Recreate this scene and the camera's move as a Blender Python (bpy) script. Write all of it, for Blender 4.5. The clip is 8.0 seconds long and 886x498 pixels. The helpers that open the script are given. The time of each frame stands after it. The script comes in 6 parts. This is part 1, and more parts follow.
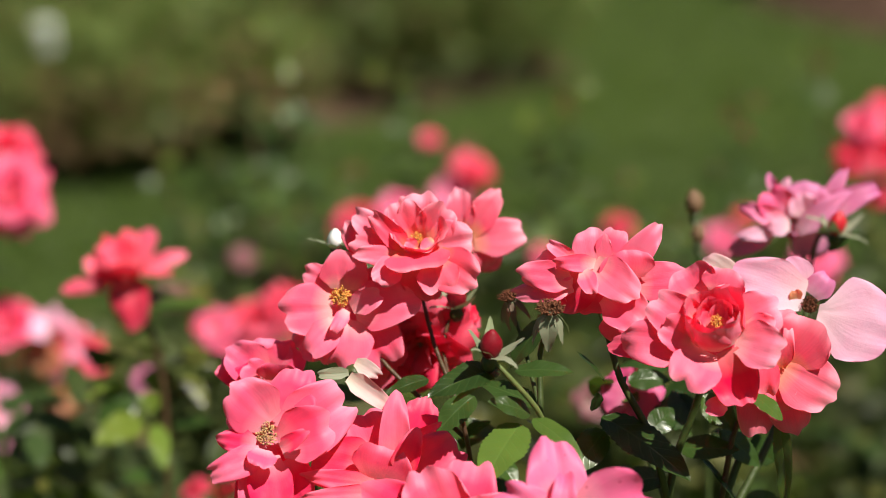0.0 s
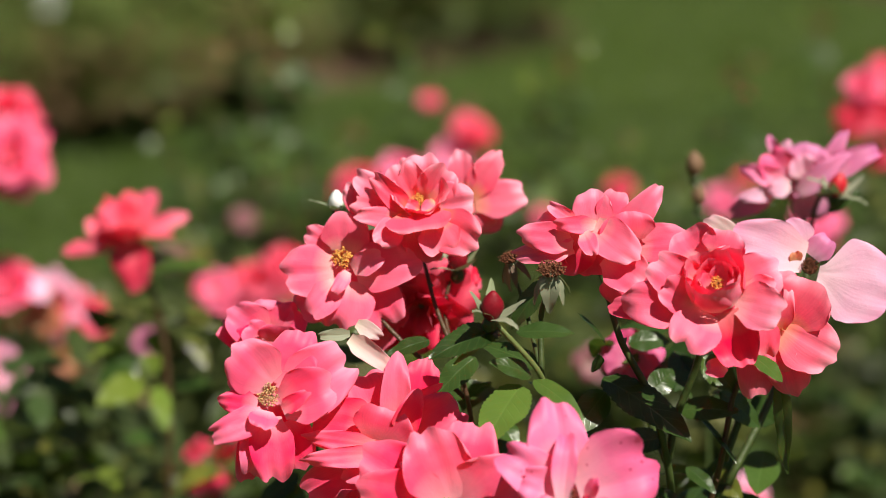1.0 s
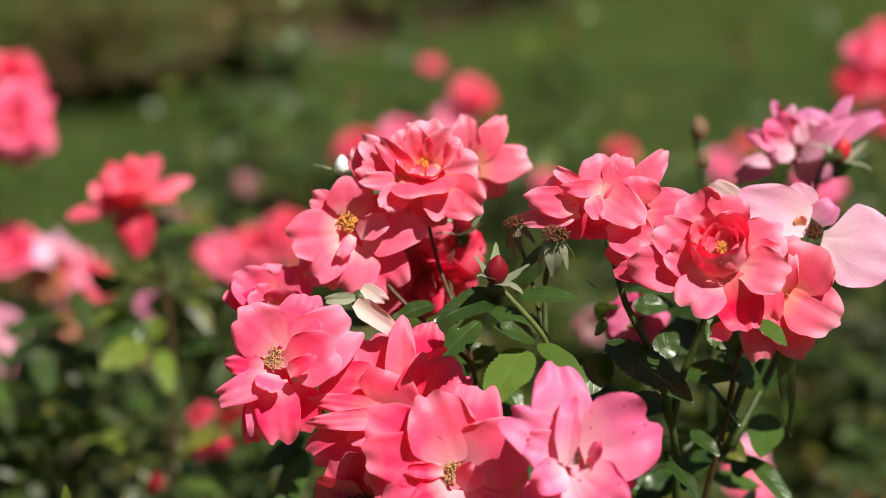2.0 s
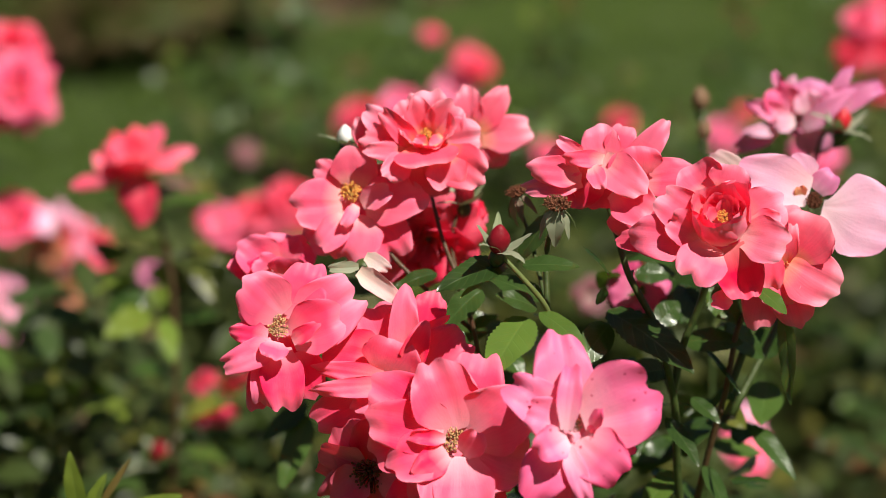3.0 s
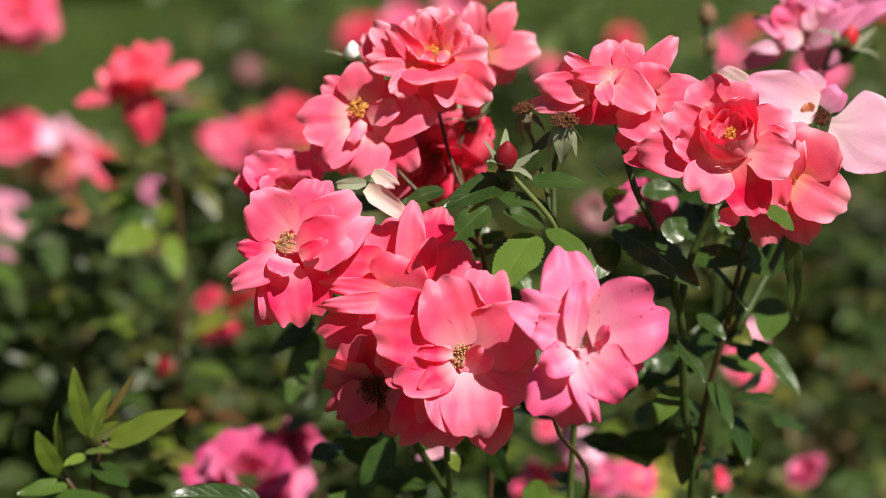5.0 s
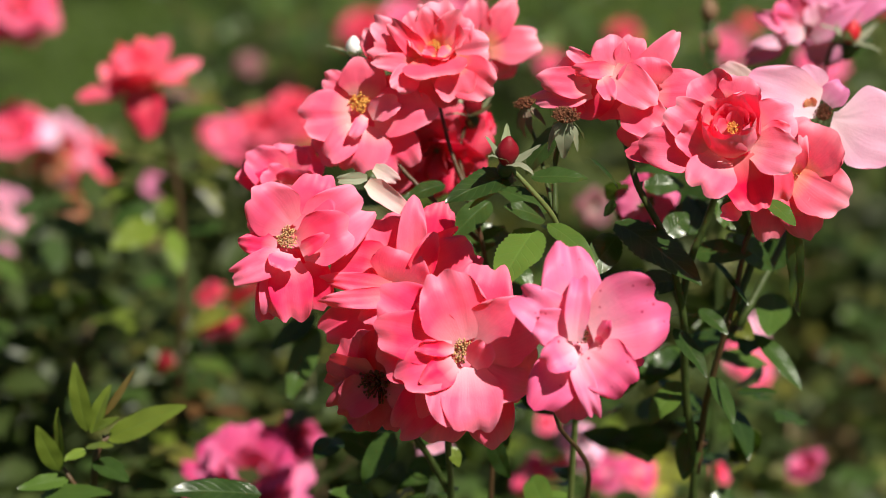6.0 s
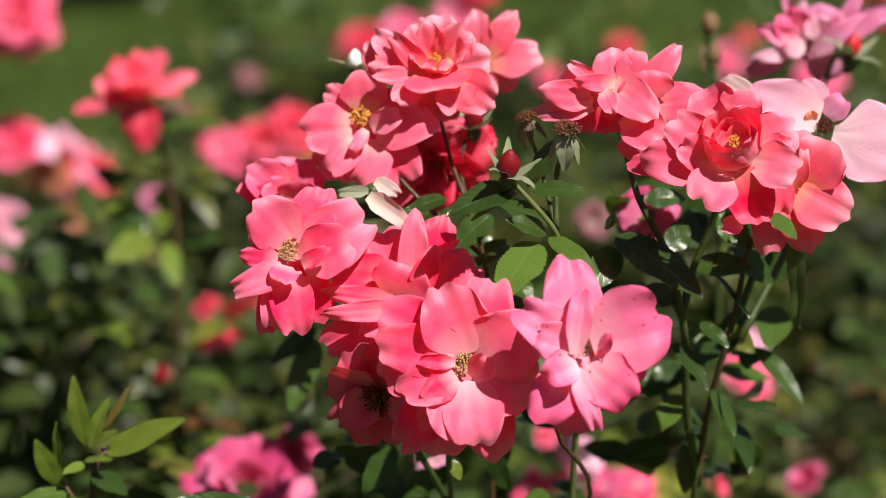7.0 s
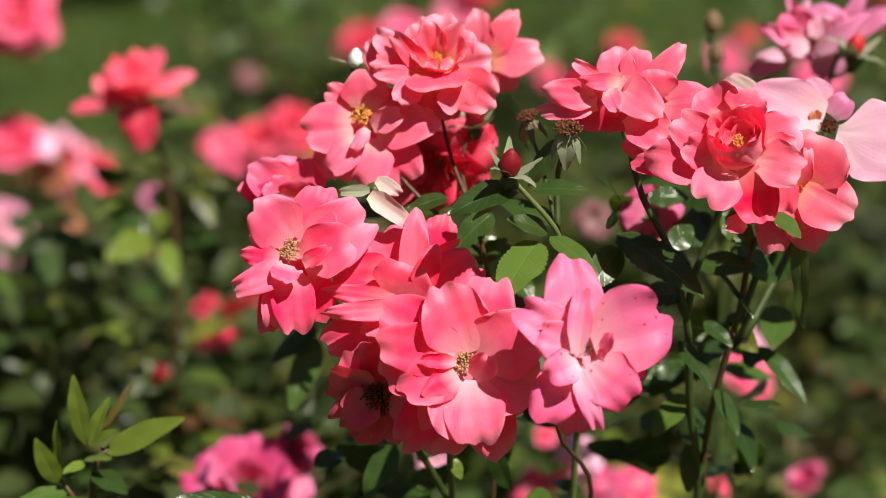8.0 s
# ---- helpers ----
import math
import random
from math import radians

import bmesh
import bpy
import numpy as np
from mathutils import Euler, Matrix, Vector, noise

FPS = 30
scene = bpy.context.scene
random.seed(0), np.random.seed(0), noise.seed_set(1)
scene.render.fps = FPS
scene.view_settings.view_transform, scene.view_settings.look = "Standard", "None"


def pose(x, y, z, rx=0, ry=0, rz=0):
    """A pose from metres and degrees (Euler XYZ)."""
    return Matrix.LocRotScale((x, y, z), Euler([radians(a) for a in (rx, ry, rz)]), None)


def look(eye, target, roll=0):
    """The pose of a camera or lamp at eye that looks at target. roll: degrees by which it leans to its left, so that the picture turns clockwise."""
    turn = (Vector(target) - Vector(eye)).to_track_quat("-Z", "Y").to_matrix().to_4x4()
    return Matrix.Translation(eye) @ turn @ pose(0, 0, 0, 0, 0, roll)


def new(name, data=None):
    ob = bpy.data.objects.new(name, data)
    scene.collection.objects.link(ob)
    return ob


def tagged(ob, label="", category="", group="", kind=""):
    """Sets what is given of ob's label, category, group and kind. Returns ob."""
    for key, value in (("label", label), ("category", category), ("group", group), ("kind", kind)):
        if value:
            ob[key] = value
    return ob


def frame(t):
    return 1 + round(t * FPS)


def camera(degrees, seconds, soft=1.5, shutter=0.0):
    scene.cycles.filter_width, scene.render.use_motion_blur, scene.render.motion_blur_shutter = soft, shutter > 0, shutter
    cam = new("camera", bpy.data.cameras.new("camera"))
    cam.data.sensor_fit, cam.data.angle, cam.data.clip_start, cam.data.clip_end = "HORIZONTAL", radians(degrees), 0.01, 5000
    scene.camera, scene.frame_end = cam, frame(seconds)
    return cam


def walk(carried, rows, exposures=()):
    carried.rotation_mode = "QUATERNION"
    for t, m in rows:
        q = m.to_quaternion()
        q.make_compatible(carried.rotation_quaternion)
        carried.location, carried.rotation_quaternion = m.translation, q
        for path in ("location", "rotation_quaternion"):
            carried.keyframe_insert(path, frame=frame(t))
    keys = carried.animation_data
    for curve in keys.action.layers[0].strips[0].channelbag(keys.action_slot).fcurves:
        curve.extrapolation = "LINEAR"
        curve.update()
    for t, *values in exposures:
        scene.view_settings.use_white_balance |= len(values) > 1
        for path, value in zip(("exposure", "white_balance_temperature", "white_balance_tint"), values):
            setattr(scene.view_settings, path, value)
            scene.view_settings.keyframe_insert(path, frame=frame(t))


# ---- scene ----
cam = camera(20, 8.0, soft=0.85)
cam.data.dof.use_dof = True
cam.data.dof.focus_distance = 1.26
cam.data.dof.aperture_fstop = 4.7

# the tripod head tilts slowly down over the rose bed and settles
walk(cam, [
    (0.0, pose(0, 0.0232, 1.4438, 78.028, 0, -0.103)),
    (0.5, pose(0, 0.0232, 1.4438, 77.577, 0, -0.103)),
    (1.0, pose(0, 0.0222, 1.4440, 77.152, 0, -0.090)),
    (1.5, pose(0, 0.0193, 1.4448, 76.720, 0, -0.064)),
    (3.0, pose(0, 0.0019, 1.4495, 75.618, 0, -0.052)),
    (3.5, pose(0, 0, 1.45, 75.180, 0, -0.039)),
    (4.0, pose(0, 0, 1.45, 74.561, 0, -0.026)),
    (4.5, pose(0, 0, 1.45, 74.085, 0, 0.013)),
    (4.7, pose(0, 0, 1.45, 73.892, 0, 0.015)),
    (5.3, pose(0, 0, 1.45, 73.640, 0, 0.020)),
    (5.8, pose(0, 0, 1.45, 73.582, 0, 0.026)),
    (6.0, pose(0, 0, 1.45, 73.601, 0, 0.026)),
    (6.2, pose(0, 0, 1.45, 73.724, 0, 0.030)),
    (6.3, pose(0, 0, 1.45, 73.808, 0, 0.033)),
    (6.5, pose(0, 0, 1.45, 73.885, 0, 0.039)),
    (7.0, pose(0, 0, 1.45, 73.904, 0, 0.000)),
    (7.5, pose(0, 0, 1.45, 73.904, 0, 0.026)),
    (8.0, pose(0, 0, 1.45, 73.885, 0, 0.000)),
])

# ---- light: high clear sun from the front right, blue sky ----
SUN = Vector((0.36, -0.46, 0.81)).normalized()
world = bpy.data.worlds.new("sky")
scene.world = world
world.use_nodes = True
sky = world.node_tree.nodes.new("ShaderNodeTexSky")
sky.sky_type = "NISHITA"
sky.sun_disc = False
sky.sun_elevation = math.asin(SUN.z)
sky.sun_rotation = math.atan2(SUN.x, SUN.y)
world.node_tree.links.new(sky.outputs[0], world.node_tree.nodes["Background"].inputs[0])
world.node_tree.nodes["Background"].inputs[1].default_value = 0.022
sun = new("sun", bpy.data.lights.new("sun", "SUN"))
sun.data.energy = 5.0
sun.data.angle = radians(0.53)
sun.data.color = (1.0, 0.95, 0.82)
sun.matrix_world = look((3, -2, 6), Vector((3, -2, 6)) - SUN)
scene.view_settings.exposure = 0.56


# ---- materials ----
def nodes_of(name):
    m = bpy.data.materials.new(name)
    m.use_nodes = True
    t = m.node_tree
    t.nodes.clear()
    return m, t


def nd(t, kind, **inputs):
    n = t.nodes.new("ShaderNode" + kind)
    for k, v in inputs.items():
        key = k.replace("_", " ")
        if hasattr(v, "is_output") or isinstance(v, bpy.types.NodeSocket):
            t.links.new(v, n.inputs[key])
        else:
            n.inputs[key].default_value = v
    return n


def mixc(t, fac, a, b, blend="MIX"):
    n = t.nodes.new("ShaderNodeMix")
    n.data_type, n.blend_type = "RGBA", blend
    for i, v in ((0, fac), (6, a), (7, b)):
        if isinstance(v, bpy.types.NodeSocket):
            t.links.new(v, n.inputs[i])
        else:
            n.inputs[i].default_value = v if i == 0 else (*v, 1.0) if len(v) == 3 else v
    return n.outputs[2]


def ramp(t, fac, stops):
    n = t.nodes.new("ShaderNodeValToRGB")
    t.links.new(fac, n.inputs[0])
    while len(n.color_ramp.elements) < len(stops):
        n.color_ramp.elements.new(0.5)
    for e, (p, c) in zip(n.color_ramp.elements, stops):
        e.position = p
        e.color = (c, c, c, 1) if isinstance(c, (int, float)) else (*c, 1)
    return n.outputs[0]


def math_(t, op, a, b=0.5):
    n = t.nodes.new("ShaderNodeMath")
    n.operation = op
    for i, v in enumerate((a, b)):
        if isinstance(v, bpy.types.NodeSocket):
            t.links.new(v, n.inputs[i])
        else:
            n.inputs[i].default_value = v
    return n.outputs[0]


def sheet_shader(t, colour, glow, rough, spec, through_share, bump=None, sheen=0.0):
    """A thin living sheet: gloss on top, light passing through."""
    p = nd(t, "BsdfPrincipled", Base_Color=colour, Roughness=rough, Specular_IOR_Level=spec)
    if sheen:
        p.inputs["Sheen Weight"].default_value = sheen
    tr = nd(t, "BsdfTranslucent", Color=glow)
    if bump is not None:
        t.links.new(bump, p.inputs["Normal"])
    mx = t.nodes.new("ShaderNodeMixShader")
    mx.inputs[0].default_value = through_share
    t.links.new(p.outputs[0], mx.inputs[1])
    t.links.new(tr.outputs[0], mx.inputs[2])
    out = t.nodes.new("ShaderNodeOutputMaterial")
    t.links.new(mx.outputs[0], out.inputs[0])


def petal_material(name, body, heart, rim, spots=0.0, reach=0.5, share=0.28):
    """UV x runs along the petal from its claw to its rim, y across it."""
    m, t = nodes_of(name)
    uv = t.nodes.new("ShaderNodeUVMap")
    uv.uv_map = "along"
    sep = nd(t, "SeparateXYZ", Vector=uv.outputs[0])
    rnd = t.nodes.new("ShaderNodeObjectInfo").outputs["Random"]
    tc = t.nodes.new("ShaderNodeTexCoord")
    grain = nd(t, "TexNoise", Vector=tc.outputs["Object"], Scale=420.0, Detail=3.0)
    cloud = nd(t, "TexNoise", Vector=tc.outputs["Object"], Scale=55.0, Detail=2.0)
    # veins fan out along the petal
    mp = nd(t, "Mapping", Vector=uv.outputs[0])
    mp.inputs["Scale"].default_value = (1.6, 16.0, 1.0)
    vein = nd(t, "TexNoise", Vector=mp.outputs[0], Scale=1.0, Detail=4.0, Roughness=0.6)
    grad = ramp(t, sep.outputs[0], [(0.0, 0.0), (reach * 0.33, 0.35), (reach, 1.0)])
    c = mixc(t, grad, heart, body)
    # patches of fading, raised along with the pale rim to paint sunlit highlights
    faded = tuple(min(0.95, v * 0.5 + 0.44 * k) for v, k in zip(body, (1.06, 0.60, 0.70)))
    c = mixc(t, ramp(t, cloud.outputs[0], [(0.42, 0.0), (0.74, 0.30)]), c, faded)
    edge = ramp(t, sep.outputs[0], [(0.72, 0.0), (1.0, 1.2)])
    c = mixc(t, math_(t, "MULTIPLY", edge, cloud.outputs[0]), c, rim)
    hsv = nd(t, "HueSaturation", Color=c)
    t.links.new(math_(t, "MULTIPLY_ADD", rnd, 0.014), hsv.inputs["Hue"])
    hsv.inputs["Hue"].links[0].from_node.inputs[2].default_value = 0.488
    t.links.new(ramp(t, vein.outputs[0], [(0.28, 0.945), (0.66, 1.04)]), hsv.inputs["Value"])
    sat = math_(t, "MULTIPLY_ADD", rnd, 0.16)
    sat.node.inputs[2].default_value = 0.90
    t.links.new(sat, hsv.inputs["Saturation"])
    c = hsv.outputs[0]
    if spots:
        sp = nd(t, "TexVoronoi", Vector=tc.outputs["Object"], Scale=150.0)
        dots = ramp(t, sp.outputs["Distance"], [(0.06, spots), (0.15, 0.0)])
        c = mixc(t, dots, c, (0.45, 0.02, 0.09))
    glow = mixc(t, 0.80, c, (0.97, 0.008, 0.050))
    b1 = nd(t, "Bump", Strength=0.12, Distance=0.0012, Height=vein.outputs[0])
    b2 = nd(t, "Bump", Strength=0.25, Distance=0.0005, Height=grain.outputs[0], Normal=b1.outputs[0])
    sheet_shader(t, c, glow, 0.52, 0.35, share, b2.outputs[0], 0.08)
    return m


def leaf_material(name, dark, light, young=(0.12, 0.20, 0.03), rough=0.32, island=False, tint=0.0, blotch=None):
    m, t = nodes_of(name)
    uv = t.nodes.new("ShaderNodeUVMap")
    uv.uv_map = "along"
    if island:
        rnd = t.nodes.new("ShaderNodeNewGeometry").outputs["Random Per Island"]
    else:
        rnd = t.nodes.new("ShaderNodeObjectInfo").outputs["Random"]
    tc = t.nodes.new("ShaderNodeTexCoord")
    blot = nd(t, "TexNoise", Vector=tc.outputs["Object"], Scale=60.0, Detail=3.0)
    fine = nd(t, "TexNoise", Vector=tc.outputs["Object"], Scale=600.0, Detail=2.0)
    sep = nd(t, "SeparateXYZ", Vector=uv.outputs[0])
    across = math_(t, "ABSOLUTE", sep.outputs[1])
    # side veins run forward from the midrib
    slant = math_(t, "SUBTRACT", sep.outputs[0], math_(t, "MULTIPLY", across, 0.22))
    wave = math_(t, "SINE", math_(t, "MULTIPLY", slant, 50.0))
    vein = ramp(t, wave, [(0.80, 0.0), (1.0, 1.0)])
    rib = ramp(t, across, [(0.0, 1.0), (0.09, 0.0)])
    lines = math_(t, "MAXIMUM", math_(t, "MULTIPLY", vein, 0.5), rib)
    c = mixc(t, rnd, dark, light)
    c = mixc(t, ramp(t, rnd, [(0.80, 0.0), (1.0, 0.75)]), c, young)
    c = mixc(t, ramp(t, blot.outputs[0], [(0.4, 0.0), (0.75, 0.4)]), c, light)
    c = mixc(t, math_(t, "MULTIPLY", lines, 0.15), c, (0.16, 0.26, 0.07))
    if blotch:
        sp = nd(t, "TexNoise", Vector=tc.outputs["Object"], Scale=130.0, Detail=2.0)
        c = mixc(t, ramp(t, sp.outputs[0], [(0.52, 0.0), (0.60, 1.0)]), c, blotch)
    glow = mixc(t, 0.5, c, (0.12, 0.22, 0.012))
    h = math_(t, "ADD", math_(t, "MULTIPLY", lines, -0.6), math_(t, "MULTIPLY", fine.outputs[0], 0.08))
    b = nd(t, "Bump", Strength=0.22, Distance=0.0010, Height=h)
    sheet_shader(t, c, glow, rough, 0.5, 0.26, b.outputs[0])
    return m


def solid_material(name, a, b, scale, rough=0.6, bump=0.3, dist=0.002, spec=0.4, third=None):
    m, t = nodes_of(name)
    tc = t.nodes.new("ShaderNodeTexCoord")
    n1 = nd(t, "TexNoise", Vector=tc.outputs["Object"], Scale=scale, Detail=5.0, Roughness=0.62)
    n2 = nd(t, "TexNoise", Vector=tc.outputs["Object"], Scale=scale * 0.13, Detail=3.0)
    c = mixc(t, ramp(t, n1.outputs[0], [(0.3, 0.0), (0.7, 1.0)]), a, b)
    if third:
        c = mixc(t, ramp(t, n2.outputs[0], [(0.42, 0.0), (0.62, 1.0)]), c, third)
    bp = nd(t, "Bump", Strength=bump, Distance=dist, Height=n1.outputs[0])
    p = nd(t, "BsdfPrincipled", Base_Color=c, Roughness=rough, Specular_IOR_Level=spec, Normal=bp.outputs[0])
    out = t.nodes.new("ShaderNodeOutputMaterial")
    t.links.new(p.outputs[0], out.inputs[0])
    return m


HEART = petal_material("coral_petal_golden_base", (0.98, 0.125, 0.215), (0.96, 0.44, 0.24), (0.97, 0.38, 0.48), reach=0.34)
CORAL = petal_material("coral_petal", (0.98, 0.055, 0.165), (0.97, 0.40, 0.50), (0.97, 0.26, 0.39), reach=0.42)
PALEHEART = petal_material("coral_petal_pale_base", (0.98, 0.056, 0.160), (0.97, 0.46, 0.54), (0.97, 0.27, 0.39), reach=0.46)
LIGHT = petal_material("light_coral_petal", (0.98, 0.125, 0.240), (0.97, 0.50, 0.48), (0.97, 0.38, 0.50), reach=0.40)
HOTPINK = petal_material("hot_pink_petal", (0.88, 0.062, 0.180), (0.88, 0.30, 0.34), (0.88, 0.20, 0.34))
SCARLET = petal_material("scarlet_petal", (0.80, 0.040, 0.085), (0.82, 0.16, 0.16), (0.84, 0.12, 0.20))
# deeper coral; on single petals of lighter roses it paints their shaded undersides
DEEP = petal_material("deep_coral_petal", (0.96, 0.040, 0.125), (0.93, 0.26, 0.28), (0.92, 0.18, 0.28))
RED = petal_material("red_petal", (0.72, 0.026, 0.080), (0.66, 0.10, 0.07), (0.68, 0.05, 0.09))
PINK = petal_material("pink_petal", (0.90, 0.155, 0.345), (0.93, 0.56, 0.67), (0.86, 0.09, 0.25), spots=0.9, reach=0.55)
PALE = petal_material("pale_pink_petal", (0.87, 0.47, 0.66), (0.90, 0.68, 0.74), (0.86, 0.30, 0.52))
WHITE = petal_material("faded_white_petal", (0.66, 0.50, 0.48), (0.72, 0.62, 0.50), (0.68, 0.36, 0.42))
MAUVE = petal_material("mauve_petal", (0.74, 0.22, 0.43), (0.84, 0.46, 0.60), (0.58, 0.14, 0.38))
MAGENTA = petal_material("magenta_petal", (0.64, 0.075, 0.220), (0.70, 0.18, 0.30), (0.62, 0.09, 0.26))
# dark dull pink; on the low right bush its darkness is painted shade
DULLPINK = petal_material("dark_dull_pink_petal", (0.25, 0.11, 0.12), (0.32, 0.21, 0.19), (0.22, 0.08, 0.11))
BROWNED = petal_material("browned_petal", (0.52, 0.24, 0.10), (0.62, 0.40, 0.20), (0.40, 0.14, 0.06))
LEAF = leaf_material("rose_leaf", (0.018, 0.039, 0.009), (0.050, 0.094, 0.019), rough=0.27)
# brighter copy of the rose leaf, sunlight put into its colour
LITLEAF = leaf_material("sunlit_rose_leaf", (0.065, 0.115, 0.020), (0.095, 0.155, 0.032), rough=0.24)
BEDLEAF = leaf_material("bed_rose_leaf", (0.023, 0.044, 0.011), (0.054, 0.095, 0.019), rough=0.42)
YOUNG = leaf_material("young_rose_leaf", (0.105, 0.15, 0.018), (0.16, 0.205, 0.03))
REDLEAF = leaf_material("reddish_young_leaf", (0.13, 0.035, 0.022), (0.12, 0.09, 0.025), young=(0.16, 0.10, 0.03))
SPOTTED = leaf_material("blackspot_leaf", (0.05, 0.06, 0.012), (0.13, 0.13, 0.02), blotch=(0.018, 0.016, 0.008))
YELLOWED = leaf_material("yellowed_leaf", (0.30, 0.30, 0.04), (0.42, 0.38, 0.06), blotch=(0.14, 0.16, 0.03))
FOLIAGE = leaf_material("bush_foliage", (0.025, 0.038, 0.010), (0.054, 0.077, 0.016), young=(0.20, 0.165, 0.027), island=True, rough=0.45)
OLIVE = leaf_material("olive_bush_foliage", (0.040, 0.052, 0.014), (0.085, 0.106, 0.026), young=(0.22, 0.18, 0.03), island=True, rough=0.5)
FARLEAF = leaf_material("far_shrub_foliage", (0.080, 0.125, 0.025), (0.150, 0.205, 0.045), young=(0.26, 0.23, 0.07), island=True, rough=0.5)
DRYLEAF = leaf_material("dry_brown_foliage", (0.11, 0.055, 0.025), (0.20, 0.12, 0.05), young=(0.25, 0.16, 0.08), island=True, rough=0.7)
GRASS = leaf_material("grass_blades", (0.050, 0.088, 0.013), (0.080, 0.125, 0.021), young=(0.125, 0.15, 0.036), island=True, rough=0.5)
SEPAL = leaf_material("sepal", (0.20, 0.225, 0.14), (0.34, 0.345, 0.25), rough=0.6)
# lighter stem colour with the sun on the bud stem painted in
LITSTEM = solid_material("sunlit_yellow_green_stem", (0.085, 0.115, 0.030), (0.14, 0.165, 0.055), 240, 0.42)
DRYSEPAL = leaf_material("dry_sepal", (0.16, 0.10, 0.07), (0.30, 0.22, 0.17), rough=0.7)
STEM = solid_material("green_stem", (0.027, 0.046, 0.011), (0.056, 0.078, 0.020), 240, 0.45)
REDSTEM = solid_material("reddish_stem", (0.060, 0.024, 0.015), (0.085, 0.055, 0.022), 240, 0.45)
CANE = solid_material("woody_cane", (0.10, 0.065, 0.035), (0.15, 0.11, 0.05), 160, 0.7)
ANTHER = solid_material("golden_anther", (0.38, 0.20, 0.08), (0.60, 0.40, 0.20), 900, 0.8)
YELLOWANTHER = solid_material("orange_yellow_anther", (0.70, 0.30, 0.06), (0.85, 0.48, 0.12), 900, 0.8)
DRYANTHER = solid_material("brown_dry_anther", (0.085, 0.022, 0.010), (0.19, 0.065, 0.026), 900, 0.85)
BUDRED = solid_material("red_bud_skin", (0.14, 0.002, 0.009), (0.22, 0.006, 0.015), 300, 0.5, spec=0.2)
BUDBRIGHT = solid_material("bright_red_bud_skin", (0.42, 0.008, 0.020), (0.58, 0.018, 0.030), 300, 0.45)
BUDBROWN = solid_material("brown_bud_skin", (0.13, 0.070, 0.038), (0.20, 0.115, 0.062), 300, 0.7)
SOIL = solid_material("bark_mulch_soil", (0.050, 0.027, 0.018), (0.115, 0.064, 0.044), 38, 0.95, 0.9, 0.03, 0.15, third=(0.145, 0.086, 0.062))
LAWN = solid_material("lawn_turf", (0.038, 0.064, 0.010), (0.062, 0.096, 0.016), 30, 0.9, 0.9, 0.03, 0.1, third=(0.070, 0.102, 0.022))
TAGWHITE = solid_material("white_plastic", (0.78, 0.79, 0.80), (0.83, 0.83, 0.83), 60, 0.4, 0.05)
TAGBAR = solid_material("grey_print", (0.2, 0.2, 0.22), (0.3, 0.3, 0.3), 200, 0.6, 0.05)
ZINC = solid_material("zinc_stake", (0.42, 0.43, 0.44), (0.55, 0.56, 0.56), 90, 0.45, 0.1)


# ---- building helpers ----
def part(name, bm, material, parent, label="", matrix=None):
    """Links a bmesh as one mesh object under a thing or a part."""
    me = bpy.data.meshes.new(name)
    bm.to_mesh(me)
    bm.free()
    return part_of_mesh(name, me, material, parent, label, matrix)


def part_of_mesh(name, me, material, parent, label="", matrix=None):
    if not me.materials:
        me.materials.append(material)
    for p in me.polygons:
        p.use_smooth = True
    ob = new(name, me)
    ob.parent = parent
    if matrix is not None:
        ob.matrix_basis = matrix
    if label:
        ob["label"] = label
    return ob


def empty_thing(name, at, label, category, group=""):
    ob = new(name)
    ob.empty_display_size = 0.05
    ob.location = at
    return tagged(ob, label, category, group)


def grid_mesh(name, pts, uvs, material):
    """A smooth sheet from an n x m array of points, with its own along/across coordinates."""
    n, m = pts.shape[:2]
    idx = np.arange(n * m).reshape(n, m)
    quads = np.stack([idx[:-1, :-1], idx[1:, :-1], idx[1:, 1:], idx[:-1, 1:]], -1).reshape(-1, 4)
    me = bpy.data.meshes.new(name)
    me.from_pydata(pts.reshape(-1, 3).tolist(), [], quads.tolist())
    layer = me.uv_layers.new(name="along")
    layer.data.foreach_set("uv", uvs.reshape(-1, 2)[quads.reshape(-1)].astype(np.float32).ravel())
    me.materials.append(material)
    return me


